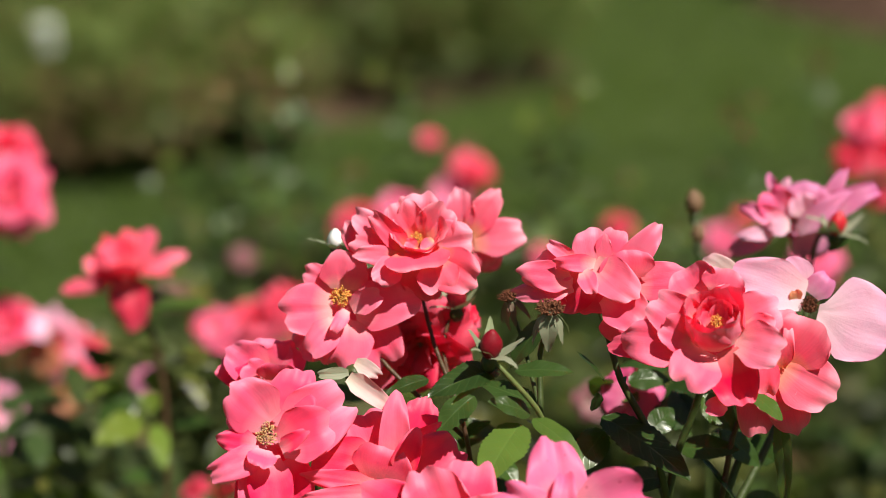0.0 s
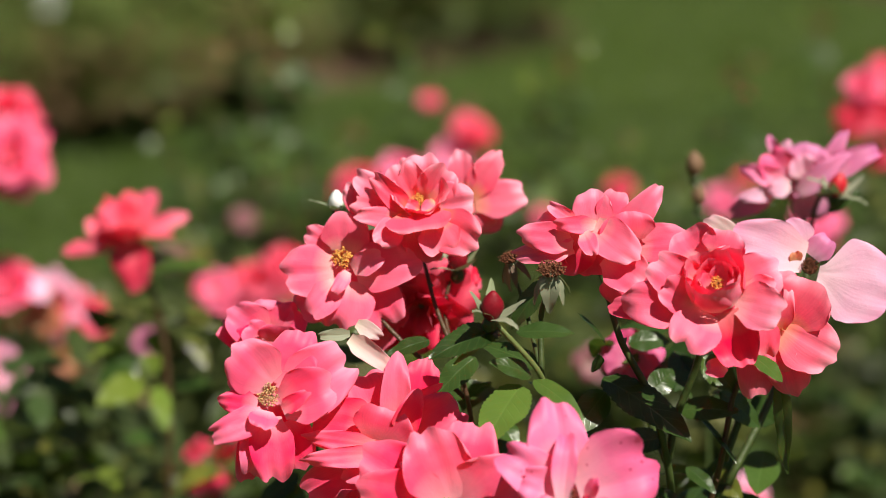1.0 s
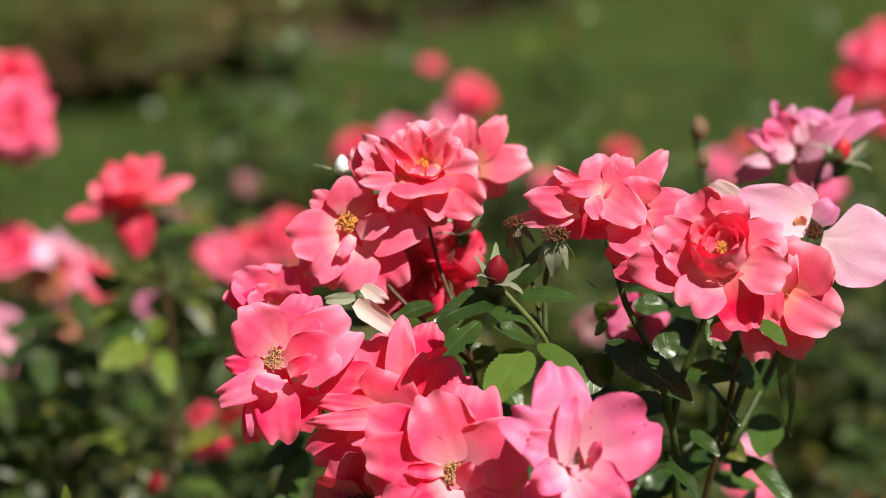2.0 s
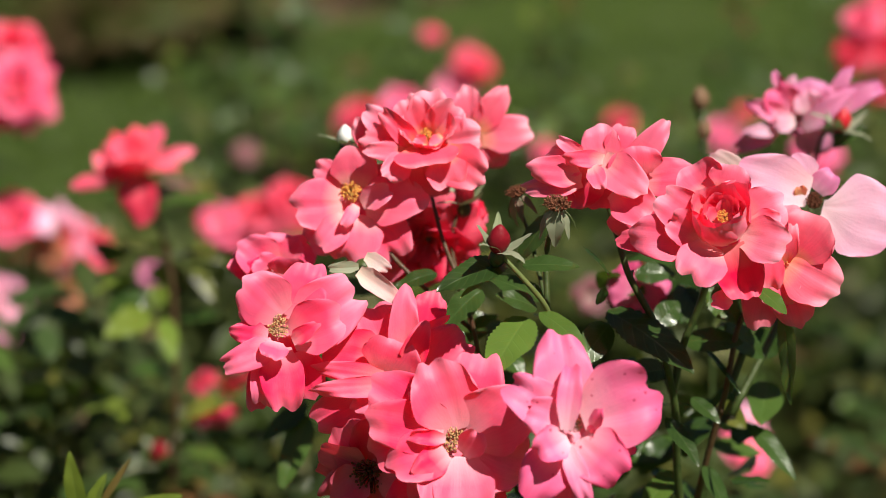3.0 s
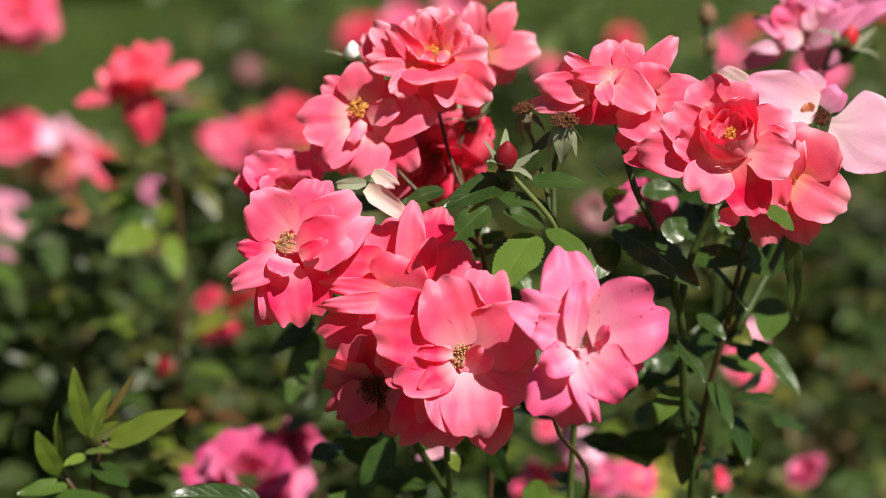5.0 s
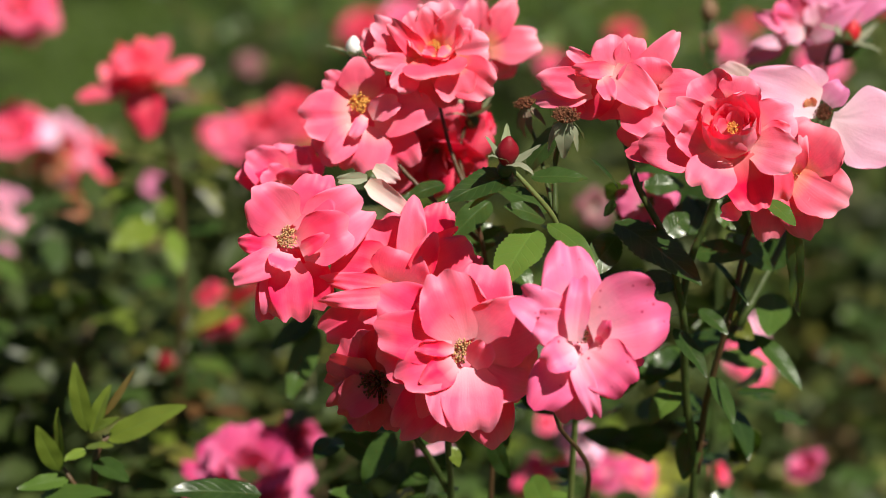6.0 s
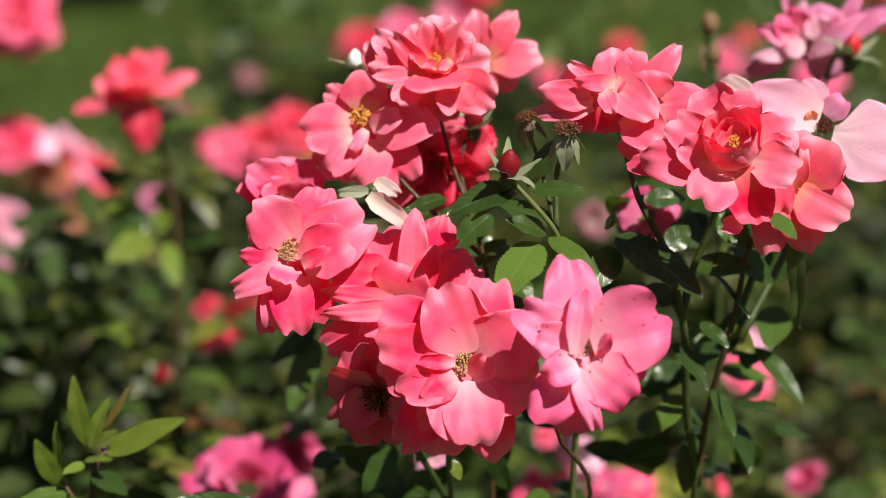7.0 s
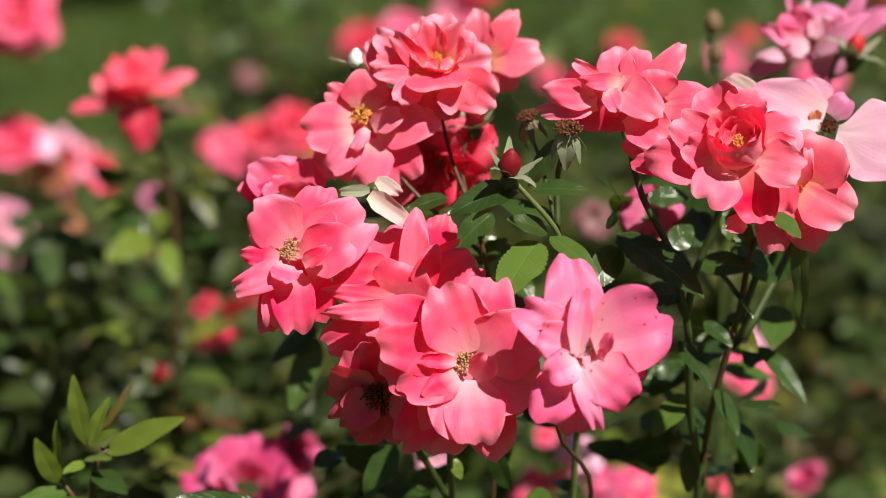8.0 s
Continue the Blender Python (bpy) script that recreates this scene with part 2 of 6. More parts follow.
def petal_mesh(L, W, e0, e1, cup, ruffle, notch, curl, seed, material, n=13, m=11, claw=0.34):
    """A rose petal in the plane of its flower: x outwards, z along the axis. e0, e1: its rise at claw and rim, degrees."""
    rs = np.random.RandomState(seed)
    s = np.linspace(0, 1, n)
    w = np.linspace(-1, 1, m)
    S, Wg = np.meshgrid(s, w, indexing="ij")
    ph = rs.uniform(0, 6.28, 6)
    # rounded rim with a shallow notch and uneven lobes
    rim = 0.42 + 0.58 * np.sqrt(np.clip(1 - np.abs(w) ** 2.5, 0, 1)) - notch * np.exp(-((w - 0.2 * np.sin(ph[0])) / 0.2) ** 2)
    rim = rim + (0.045 * np.sin(5 * w + ph[0]) + 0.022 * np.sin(10 * w + ph[1])) * (1 - w ** 2)
    g = np.clip(S / 0.62, 0, 1)
    prof = claw + (1 - claw) * g * g * (3 - 2 * g)
    A = np.radians(e0 + (e1 - e0) * S ** 1.15)
    A = A - np.radians(curl) * np.clip((S - 0.72) / 0.28, 0, 1) ** 1.6 * (0.7 + 0.5 * np.sin(2.2 * Wg + ph[2]))
    ds = L / (n - 1)
    R = np.cumsum(np.cos(A), 0) * ds * rim[None, :]
    Z = np.cumsum(np.sin(A), 0) * ds * rim[None, :]
    R -= R[0:1]
    Z -= Z[0:1]
    Y = Wg * W * prof
    lift = cup * W * (Wg ** 2) * (0.35 + 0.65 * S) + ruffle * L * S ** 3.4 * (
        np.sin(5.5 * Wg + ph[3]) * (0.35 + 0.65 * np.abs(Wg)) + 0.5 * np.sin(10.0 * Wg + ph[4]))
    lift += 0.014 * L * np.sin(8 * Wg + ph[1]) * S * (1.15 - S) * 2.5
    lift += 0.05 * L * np.sin(2.6 * S + ph[5]) * Wg * S + rs.uniform(-0.06, 0.06) * L * S ** 1.5 * Wg
    lift -= np.radians(curl) * 0.35 * W * np.clip(np.abs(Wg) - 0.62, 0, 1) ** 1.5 * S
    # a crease down the petal and fine pleats fanning from the claw
    mid = rs.uniform(-0.3, 0.3)
    lift += rs.uniform(0.02, 0.24) * W * np.sqrt((Wg - mid) ** 2 + 0.006) * np.clip(S, 0, 1) ** 0.6 * (1 - 0.45 * S)
    lift += 0.005 * L * np.sin(13 * Wg + ph[2]) * S ** 0.8 * (1.1 - S) * 2 + 0.010 * L * np.sin(17 * Wg + ph[0] + 3 * S) * S ** 4
    X = R - np.sin(A) * lift
    Zz = Z + np.cos(A) * lift
    pts = np.stack([X + 0.0015, Y, Zz], -1)
    return grid_mesh("petal", pts, np.stack([S, Wg], -1), material)


def frame_from(axis, twist=0.0):
    """A rotation that takes z to the axis."""
    q = Vector(axis).normalized().to_track_quat("Z", "Y")
    return q.to_matrix().to_4x4() @ Matrix.Rotation(radians(twist), 4, "Z")


def tube_bm(points, radii, sides=7, bm=None, thorns=0, seed=0):
    bm = bm or bmesh.new()
    pts = [Vector(p) for p in points]
    rings = []
    for i, p in enumerate(pts):
        d = (pts[min(i + 1, len(pts) - 1)] - pts[max(i - 1, 0)]).normalized()
        q = d.to_track_quat("Z", "Y")
        rings.append([bm.verts.new(p + q @ Vector((math.cos(a), math.sin(a), 0)) * radii[i])
                      for a in (2 * math.pi * k / sides for k in range(sides))])
    for a, b in zip(rings, rings[1:]):
        for k in range(sides):
            bm.faces.new((a[k], a[(k + 1) % sides], b[(k + 1) % sides], b[k]))
    bm.faces.new(rings[-1])
    bm.faces.new(list(reversed(rings[0])))
    rs = random.Random(seed)
    for _ in range(thorns):
        i = rs.randrange(len(pts) - 1)
        p = pts[i].lerp(pts[i + 1], rs.random())
        d = (pts[i + 1] - pts[i]).normalized()
        q = d.to_track_quat("Z", "Y")
        a = rs.uniform(0, 6.28)
        o = q @ Vector((math.cos(a), math.sin(a), 0))
        r = radii[i]
        side = d.cross(o)
        b = [bm.verts.new(p + o * r * 0.7 + d * r * 1.2), bm.verts.new(p + o * r * 0.7 - d * r * 1.2 + side * r * 0.4),
             bm.verts.new(p + o * r * 0.7 - d * r * 1.2 - side * r * 0.4), bm.verts.new(p + o * r * 2.6 - d * r * 0.6)]
        for f in ((0, 1, 3), (1, 2, 3), (2, 0, 3)):
            bm.faces.new([b[j] for j in f])
    return bm


def bent(points, steps=5):
    """A smooth line through the points, with no overshoot where they lie close."""
    P = [Vector(p) for p in points]
    T = []
    for i, p in enumerate(P):
        a, b = P[max(i - 1, 0)], P[min(i + 1, len(P) - 1)]
        reach = min((p - a).length or 9, (b - p).length or 9)
        T.append((b - a).normalized() * reach)
    out = []
    for i in range(len(P) - 1):
        for k in range(steps):
            t = k / steps
            h = (2 * t ** 3 - 3 * t * t + 1, t ** 3 - 2 * t * t + t, 3 * t * t - 2 * t ** 3, t ** 3 - t * t)
            out.append(P[i] * h[0] + T[i] * h[1] + P[i + 1] * h[2] + T[i + 1] * h[3])
    out.append(P[-1])
    return out


def stem(parent, points, r0, r1, material=None, name="stem", thorns=0, seed=0):
    """points in the world; the thing stands unturned at its own place."""
    base = parent.location if parent.parent is None else parent.location + parent.parent.location
    line = [p - Vector(base) for p in bent(points)]
    n = len(line)
    return part(name, tube_bm(line, [r0 + (r1 - r0) * i / (n - 1) for i in range(n)], 7, None, thorns, seed), material or STEM, parent)


def leaf_mesh(L, W, fold, droop, seed, material, teeth=15, n=None, pointed=False):
    """A serrated rose leaflet: x along it, z up; folded along the midrib and bent down."""
    rs = np.random.RandomState(seed)
    n = n or teeth * 2 + 1
    s = np.linspace(0, 1, n)
    w = np.array([-1, -0.55, -0.08, 0.08, 0.55, 1.0])
    S, Wg = np.meshgrid(s, w, indexing="ij")
    prof = np.sin(np.pi * np.clip(s, 0, 1) ** 0.74) ** 0.74
    if pointed:
        prof = (1 - s) ** 0.75 * (0.35 + 0.65 * np.clip(s / 0.18, 0, 1))
    tooth = np.where(np.arange(n) % 2 == 0, 1.0, 0.91)
    tooth[0] = tooth[-1] = 1
    if pointed:
        tooth[:] = 1
    prof[-1] = 0.02
    prof[0] = 0.3 if pointed else 0.04
    edge = np.where(np.abs(Wg) > 0.9, tooth[:, None], 1.0)
    Y = Wg * W * prof[:, None] * edge
    A = -np.radians(droop) * (S - 0.25)
    ds = L / (n - 1)
    X = np.cumsum(np.cos(A), 0) * ds
    Z = np.cumsum(np.sin(A), 0) * ds
    X -= X[0:1]
    Z -= Z[0:1]
    X = X + np.where(np.abs(Wg) > 0.9, 0.35 * ds * (np.arange(n) % 2)[:, None], 0)
    Z = Z + np.abs(Y) * math.tan(math.radians(fold)) - 0.25 * fold / 20 * (Y ** 2) / W
    Z = Z + 0.05 * W * np.sin(9 * S + rs.uniform(0, 6)) * np.abs(Wg) + 0.04 * W * np.sin(17 * S + rs.uniform(0, 6)) * Wg
    return grid_mesh("leaf", np.stack([X, Y, Z], -1), np.stack([S, Wg], -1), material)


def leaf(parent, base, tip, width, up=(0, -0.3, 1), material=None, fold=14, droop=25, seed=0, name="leaf", label=""):
    """A single leaflet from base to tip (world), its upper face towards 'up'."""
    o = Vector(parent.location if parent.parent is None else parent.location + parent.parent.location)
    b, t = Vector(base), Vector(tip)
    x = (t - b).normalized()
    z = Vector(up)
    z = (z - x * z.dot(x)).normalized()
    y = z.cross(x)
    m = Matrix((x, y, z)).transposed().to_4x4()
    m.translation = b - o
    me = leaf_mesh((t - b).length * 1.02, width / 2, fold, droop, seed, material or LEAF)
    return part_of_mesh(name, me, material or LEAF, parent, label, m)


def stamens(parent, r, seed, material, count=95, length=1.0):
    rs = random.Random(seed)
    bm = bmesh.new()
    for _ in range(count):
        a, q = rs.uniform(0, 6.28), math.sqrt(rs.random())
        lean = q * 0.9
        d = Vector((math.cos(a) * math.sin(lean), math.sin(a) * math.sin(lean), math.cos(lean)))
        p0 = Vector((math.cos(a), math.sin(a), 0)) * r * 0.35 * q
        tip = p0 + d * r * rs.uniform(0.75, 1.15) * length
        tube_bm([p0, tip], [r * 0.03, r * 0.03], 3, bm)
        bmesh.ops.create_icosphere(bm, subdivisions=1, radius=r * rs.uniform(0.075, 0.12), matrix=Matrix.Translation(tip) @ Matrix.Diagonal((1, 1, 0.7, 1)))
    return part("stamen_tuft", bm, material, parent)


def sepals(parent, r, seed, down=True, count=5, material=None, name="sepal"):
    rs = random.Random(seed)
    for i in range(count):
        me = leaf_mesh(r * rs.uniform(0.8, 1.1), r * 0.22, 14, rs.uniform(-30, 60), seed + i, material or SEPAL, n=9, pointed=True)
        tilt = rs.uniform(20, 60) if down else rs.uniform(-52, -16)
        part_of_mesh(name, me, material or SEPAL, parent, "", Matrix.Rotation(2 * math.pi * (i + rs.uniform(-0.1, 0.1)) / count, 4, "Z") @ Matrix.Rotation(radians(tilt), 4, "Y"))


# petal layers: (count, length, half width, rise at claw, rise at rim, cup, ruffle, curl)
OPEN = [(5, 1.0, 0.62, 22, 4, 0.10, 0.045, 30), (5, 0.92, 0.58, 34, 14, 0.16, 0.05, 35), (3, 0.42, 0.26, 55, 62, 0.5, 0.05, 10)]
FLAT = [(5, 1.0, 0.66, 18, 6, 0.10, 0.04, 25), (4, 0.86, 0.5, 30, 16, 0.18, 0.05, 30), (2, 0.36, 0.2, 60, 60, 0.5, 0.05, 0)]
VASE = [(5, 1.0, 0.60, 40, 22, 0.20, 0.05, 45), (5, 0.92, 0.55, 58, 46, 0.28, 0.05, 35), (4, 0.7, 0.42, 70, 66, 0.4, 0.05, 10)]
RAGGED = [(6, 1.0, 0.46, 8, -10, 0.2, 0.10, 40), (6, 0.82, 0.42, 42, 20, 0.3, 0.12, 40), (5, 0.6, 0.32, 60, 56, 0.4, 0.12, 20)]
LOOSE = [(5, 1.0, 0.56, 14, -14, 0.12, 0.09, 40), (4, 0.85, 0.46, 40, 10, 0.25, 0.10, 40)]


def bloom(parent, at, axis, r, layers, material, seed, centre=None, twist=0.0, label="", n=13, m=11, squash=1.0, jitter=14.0, inner=None, centre_size=0.16):
    """An opened rose at a place in the world, facing along axis. Its petals and stamens are its pieces."""
    rs = random.Random(seed)
    o = Vector(parent.location)
    mat = Matrix.Translation(Vector(at) - o) @ frame_from(axis, twist)
    hip = bmesh.new()
    bmesh.ops.create_uvsphere(hip, u_segments=10, v_segments=7, radius=r * 0.13, matrix=Matrix.Translation((0, 0, -r * 0.17)) @ Matrix.Diagonal((1, 1, 1.2, 1)))
    fl = part("bloom", hip, STEM, parent, label, mat)
    for li, (count, L, W, e0, e1, cup, ruf, curl) in enumerate(layers):
        off = rs.uniform(0, 360)
        for i in range(count):
            ln = L * r * rs.uniform(0.90, 1.06)
            me = petal_mesh(ln, W * r * rs.uniform(0.9, 1.08), e0 + rs.uniform(-jitter, jitter) * 0.7, e1 + rs.uniform(-jitter, jitter) * 1.2,
                            cup * rs.uniform(0.5, 1.5), ruf * rs.uniform(0.7, 2.1), rs.choice((0.02, 0.06, 0.12)), curl * rs.uniform(0.2, 1.3),
                            seed * 31 + li * 7 + i, (inner or material) if li >= 2 else material, n, m)
            a = off + 360.0 * i / count + rs.uniform(-8, 8)
            pm = Matrix.Translation((0, 0, li * r * 0.018 + (i % 3) * r * 0.004)) @ Matrix.Rotation(radians(a), 4, "Z") @ Matrix.Rotation(radians(rs.uniform(-7, 7)), 4, "X")
            part_of_mesh("petal", me, material, fl, "", pm)
    if centre is not None:
        stamens(fl, r * centre_size * 1.1, seed, centre)
    sepals(fl, r * 0.55, seed)
    return fl


def face_frame(axis):
    """z along the axis, x to the side, y upwards."""
    z = Vector(axis).normalized()
    x = (Vector((1, 0, 0)) - z * z.x).normalized()
    return Matrix((x, z.cross(x), z)).transposed().to_4x4()


def shaped_bloom(parent, at, axis, unit, petals, material, seed, centre=None, label="", inner=None, tuft=24, n=17, m=21, ruffle=0.06):
    """A rose laid out petal by petal: (turn round the axis, length, half width, rise at claw, rise at rim, claw's distance from the axis), lengths in units."""
    rs = random.Random(seed)
    o = Vector(parent.location)
    hip = bmesh.new()
    bmesh.ops.create_uvsphere(hip, u_segments=10, v_segments=7, radius=17 * unit, matrix=Matrix.Translation((0, 0, -26 * unit)) @ Matrix.Diagonal((1, 1, 1.25, 1)))
    fl = part("bloom", hip, STEM, parent, label, Matrix.Translation(Vector(at) - o) @ face_frame(axis))
    for i, (a, L, W, e0, e1, r0) in enumerate(petals):
        small = L < 75
        mat = inner if (inner and small) else material
        lean = 0 if small else 1
        tip = rs.uniform(-7, 7) * lean
        me = petal_mesh(L * unit, W * unit, e0 + 9 * lean + tip, e1 - 8 * lean + tip, rs.uniform(0.05, 0.16) if not small else rs.uniform(0.4, 0.7), ruffle * rs.uniform(0.6, 1.4) * (0.5 if small else 1),
                        rs.choice((0.02, 0.06, 0.11)), rs.uniform(5, 50) if not small else 0, seed * 53 + i, mat, n, m)
        pm = Matrix.Translation((0, 0, (11.0 * i / len(petals) - 5.0) * unit)) @ Matrix.Rotation(radians(a), 4, "Z") @ Matrix.Translation((r0 * unit, 0, 0)) @ Matrix.Rotation(radians(rs.uniform(-15, 15)), 4, "X")
        part_of_mesh("petal", me, mat, fl, "", pm)
    if centre is not None:
        stamens(fl, tuft * unit, seed, centre)
    sepals(fl, 60 * unit, seed)
    return fl


def laid_bloom(parent, at, axis, label, centre=None, tuft=0.0):
    """A rose whose petals are laid one by one with lay(): its hip, sepals and stamens (tuft: their reach in millimetres)."""
    seed = int(abs(at[0]) * 1e4) + 7
    hip = bmesh.new()
    bmesh.ops.create_uvsphere(hip, u_segments=10, v_segments=7, radius=0.005, matrix=Matrix.Translation((0, 0, -0.012)) @ Matrix.Diagonal((1, 1, 1.25, 1)))
    fl = part("bloom", hip, STEM, parent, label, Matrix.Translation(Vector(at) - Vector(parent.location)) @ face_frame(axis))
    if centre is not None:
        stamens(fl, tuft * 0.00078, seed, centre, 120)
    return fl


def lay(fl, material, base, tip, half, cup=0.2, arch=0.07, blunt=0.5, notch=0.05, ruffle=0.12, curl=0.13, roll=0.0, claw=0.55, n=19, m=21):
    """One petal of a rose, in millimetres in the flower's face (x to the side, y up, z to the front): from its claw to its rim, with its half width."""
    seed = len(fl.children) * 13 + int(abs(base[0] * 70 + base[1] * 31)) % 997
    rs = np.random.RandomState(seed)
    a, b = np.array(base) * 0.001, np.array(tip) * 0.001
    L, W = math.hypot(b[0] - a[0], b[1] - a[1]), half * 0.001
    d = (b - a)[:2] / L
    S, Wg = np.meshgrid(np.linspace(0, 1, n), np.sin(np.linspace(-1.5, 1.5, m)) / math.sin(1.5), indexing="ij")
    w = Wg[0]
    ph = rs.uniform(0, 6.28, 8)
    rim = blunt + (1 - blunt) * np.sqrt(np.clip(1 - np.abs(w) ** 2.7, 0, 1)) - notch * np.exp(-((w - 0.25 * np.sin(ph[0])) / 0.16) ** 2)
    rim = rim + (0.045 * np.sin(4.6 * w + ph[0]) + 0.018 * np.sin(9.5 * w + ph[1])) * (1 - 0.6 * w ** 2)
    g = np.clip(S / 0.60, 0, 1)
    width = claw + (1 - claw) * g * g * (3 - 2 * g) - 0.10 * np.clip((S - 0.75) / 0.25, 0, 1) ** 2
    along = S * rim[None, :]
    X = along * L
    Y = Wg * W * width + 0.03 * W * np.sin(4 * S + ph[2]) * S
    big = max(L, W)
    lift = a[2] + (b[2] - a[2]) * along + arch * big * 4 * along * (1 - along)
    lift += cup * W * Wg ** 2 * (0.3 + 0.7 * S) + (roll + rs.uniform(-0.14, 0.14)) * W * Wg * S
    soft = min(L, 1.2 * W)
    lift += 0.68 * ruffle * soft * S ** 2.2 * (np.sin(4.6 * Wg + ph[3]) * (0.4 + 0.6 * np.abs(Wg)) + 0.55 * np.sin(9.5 * Wg + ph[4]))
    lift += 0.022 * soft * np.sin(5 * S + ph[5]) * np.sin(3 * Wg + ph[6]) * S
    lift -= curl * big * np.clip((S - 0.7) / 0.3, 0, 1) ** 2 * (0.7 + 0.6 * np.sin(2.4 * Wg + ph[7]))
    lift -= rs.uniform(0.02, 0.12) * W * np.exp(-((Wg - rs.uniform(-0.25, 0.25)) / 0.09) ** 2) * np.clip(S * 3, 0, 1) * (1 - 0.7 * S)
    lift += 0.005 * soft * np.sin(14 * Wg + ph[1]) * S * (1.15 - S)
    # a fold that runs from the claw towards the rim, and a softer second one
    f1, f2 = rs.uniform(-0.45, 0.0), rs.uniform(0.1, 0.5)
    lift += rs.uniform(-0.28, 0.34) * W * np.sqrt((Wg - f1) ** 2 + 0.004) * S * (1.1 - 0.6 * S)
    lift += rs.uniform(-0.22, 0.20) * W * np.sqrt((Wg - f2) ** 2 + 0.010) * S ** 1.6
    lift += 0.030 * soft * S ** 6 * np.sin(15 * Wg + ph[2]) * np.sin(6 * Wg + ph[0])
    pts = np.stack([a[0] + X * d[0] - Y * d[1], a[1] + X * d[1] + Y * d[0], lift], -1)
    return part_of_mesh("petal", grid_mesh("petal", pts, np.stack([S, Wg], -1), material), material, fl)


def heart(fl, at, axis, rings):
    """The cupped heart of a double rose, in millimetres in the flower's face; rings: (count, length, half width, rise at claw, rise at rim, claw's distance from the axis, material)."""
    to = Matrix.Translation(Vector(at) * 0.001) @ face_frame(axis)
    seed = int(abs(at[0]) * 91) + 5
    rs = random.Random(seed)
    for j, (count, L, W, e0, e1, r0, material) in enumerate(rings):
        off = rs.uniform(0, 360)
        for i in range(count):
            me = petal_mesh(L * 0.001 * rs.uniform(0.86, 1.08), W * 0.001 * rs.uniform(0.9, 1.1), e0 + rs.uniform(-7, 7), e1 + rs.uniform(-10, 10), rs.uniform(0.4, 0.6), 0.04, rs.choice((0.02, 0.06)), rs.uniform(0, 26),
                            seed * 17 + j * 11 + i, material, 15, 15, 0.7)
            part_of_mesh("petal", me, material, fl, "", to @ Matrix.Rotation(radians(off + 360 * i / count + rs.uniform(-9, 9)), 4, "Z") @ Matrix.Translation((r0 * 0.001 * rs.uniform(0.88, 1.1), 0, 0)))


def bud(parent, at, axis, length, material, seed, label="", open_sepals=True):
    o = Vector(parent.location)
    bm = bmesh.new()
    bmesh.ops.create_uvsphere(bm, u_segments=14, v_segments=10, radius=0.5)
    for v in bm.verts:
        k = v.co.z + 0.5
        f = math.sin(math.pi * min(1, k * 0.92 + 0.06)) ** 0.8
        a = math.atan2(v.co.y, v.co.x)
        swirl = 1 + 0.06 * math.sin(3 * a + 5 * k)
        rr = math.hypot(v.co.x, v.co.y)
        if rr > 1e-6:
            v.co.x, v.co.y = (math.cos(a) * 0.34 * f * swirl, math.sin(a) * 0.34 * f * swirl)
        v.co.z = k
    bm.transform(Matrix.Scale(length, 4))
    b = part("bud", bm, material, parent, label, Matrix.Translation(Vector(at) - o) @ frame_from(axis))
    cal = bmesh.new()
    bmesh.ops.create_uvsphere(cal, u_segments=10, v_segments=7, radius=length * 0.25, matrix=Matrix.Translation((0, 0, -length * 0.1)) @ Matrix.Diagonal((1, 1, 1.2, 1)))
    part("calyx", cal, STEM, b)
    sepals(b, length * (1.35 if open_sepals else 0.55), seed, down=not open_sepals)
    return b


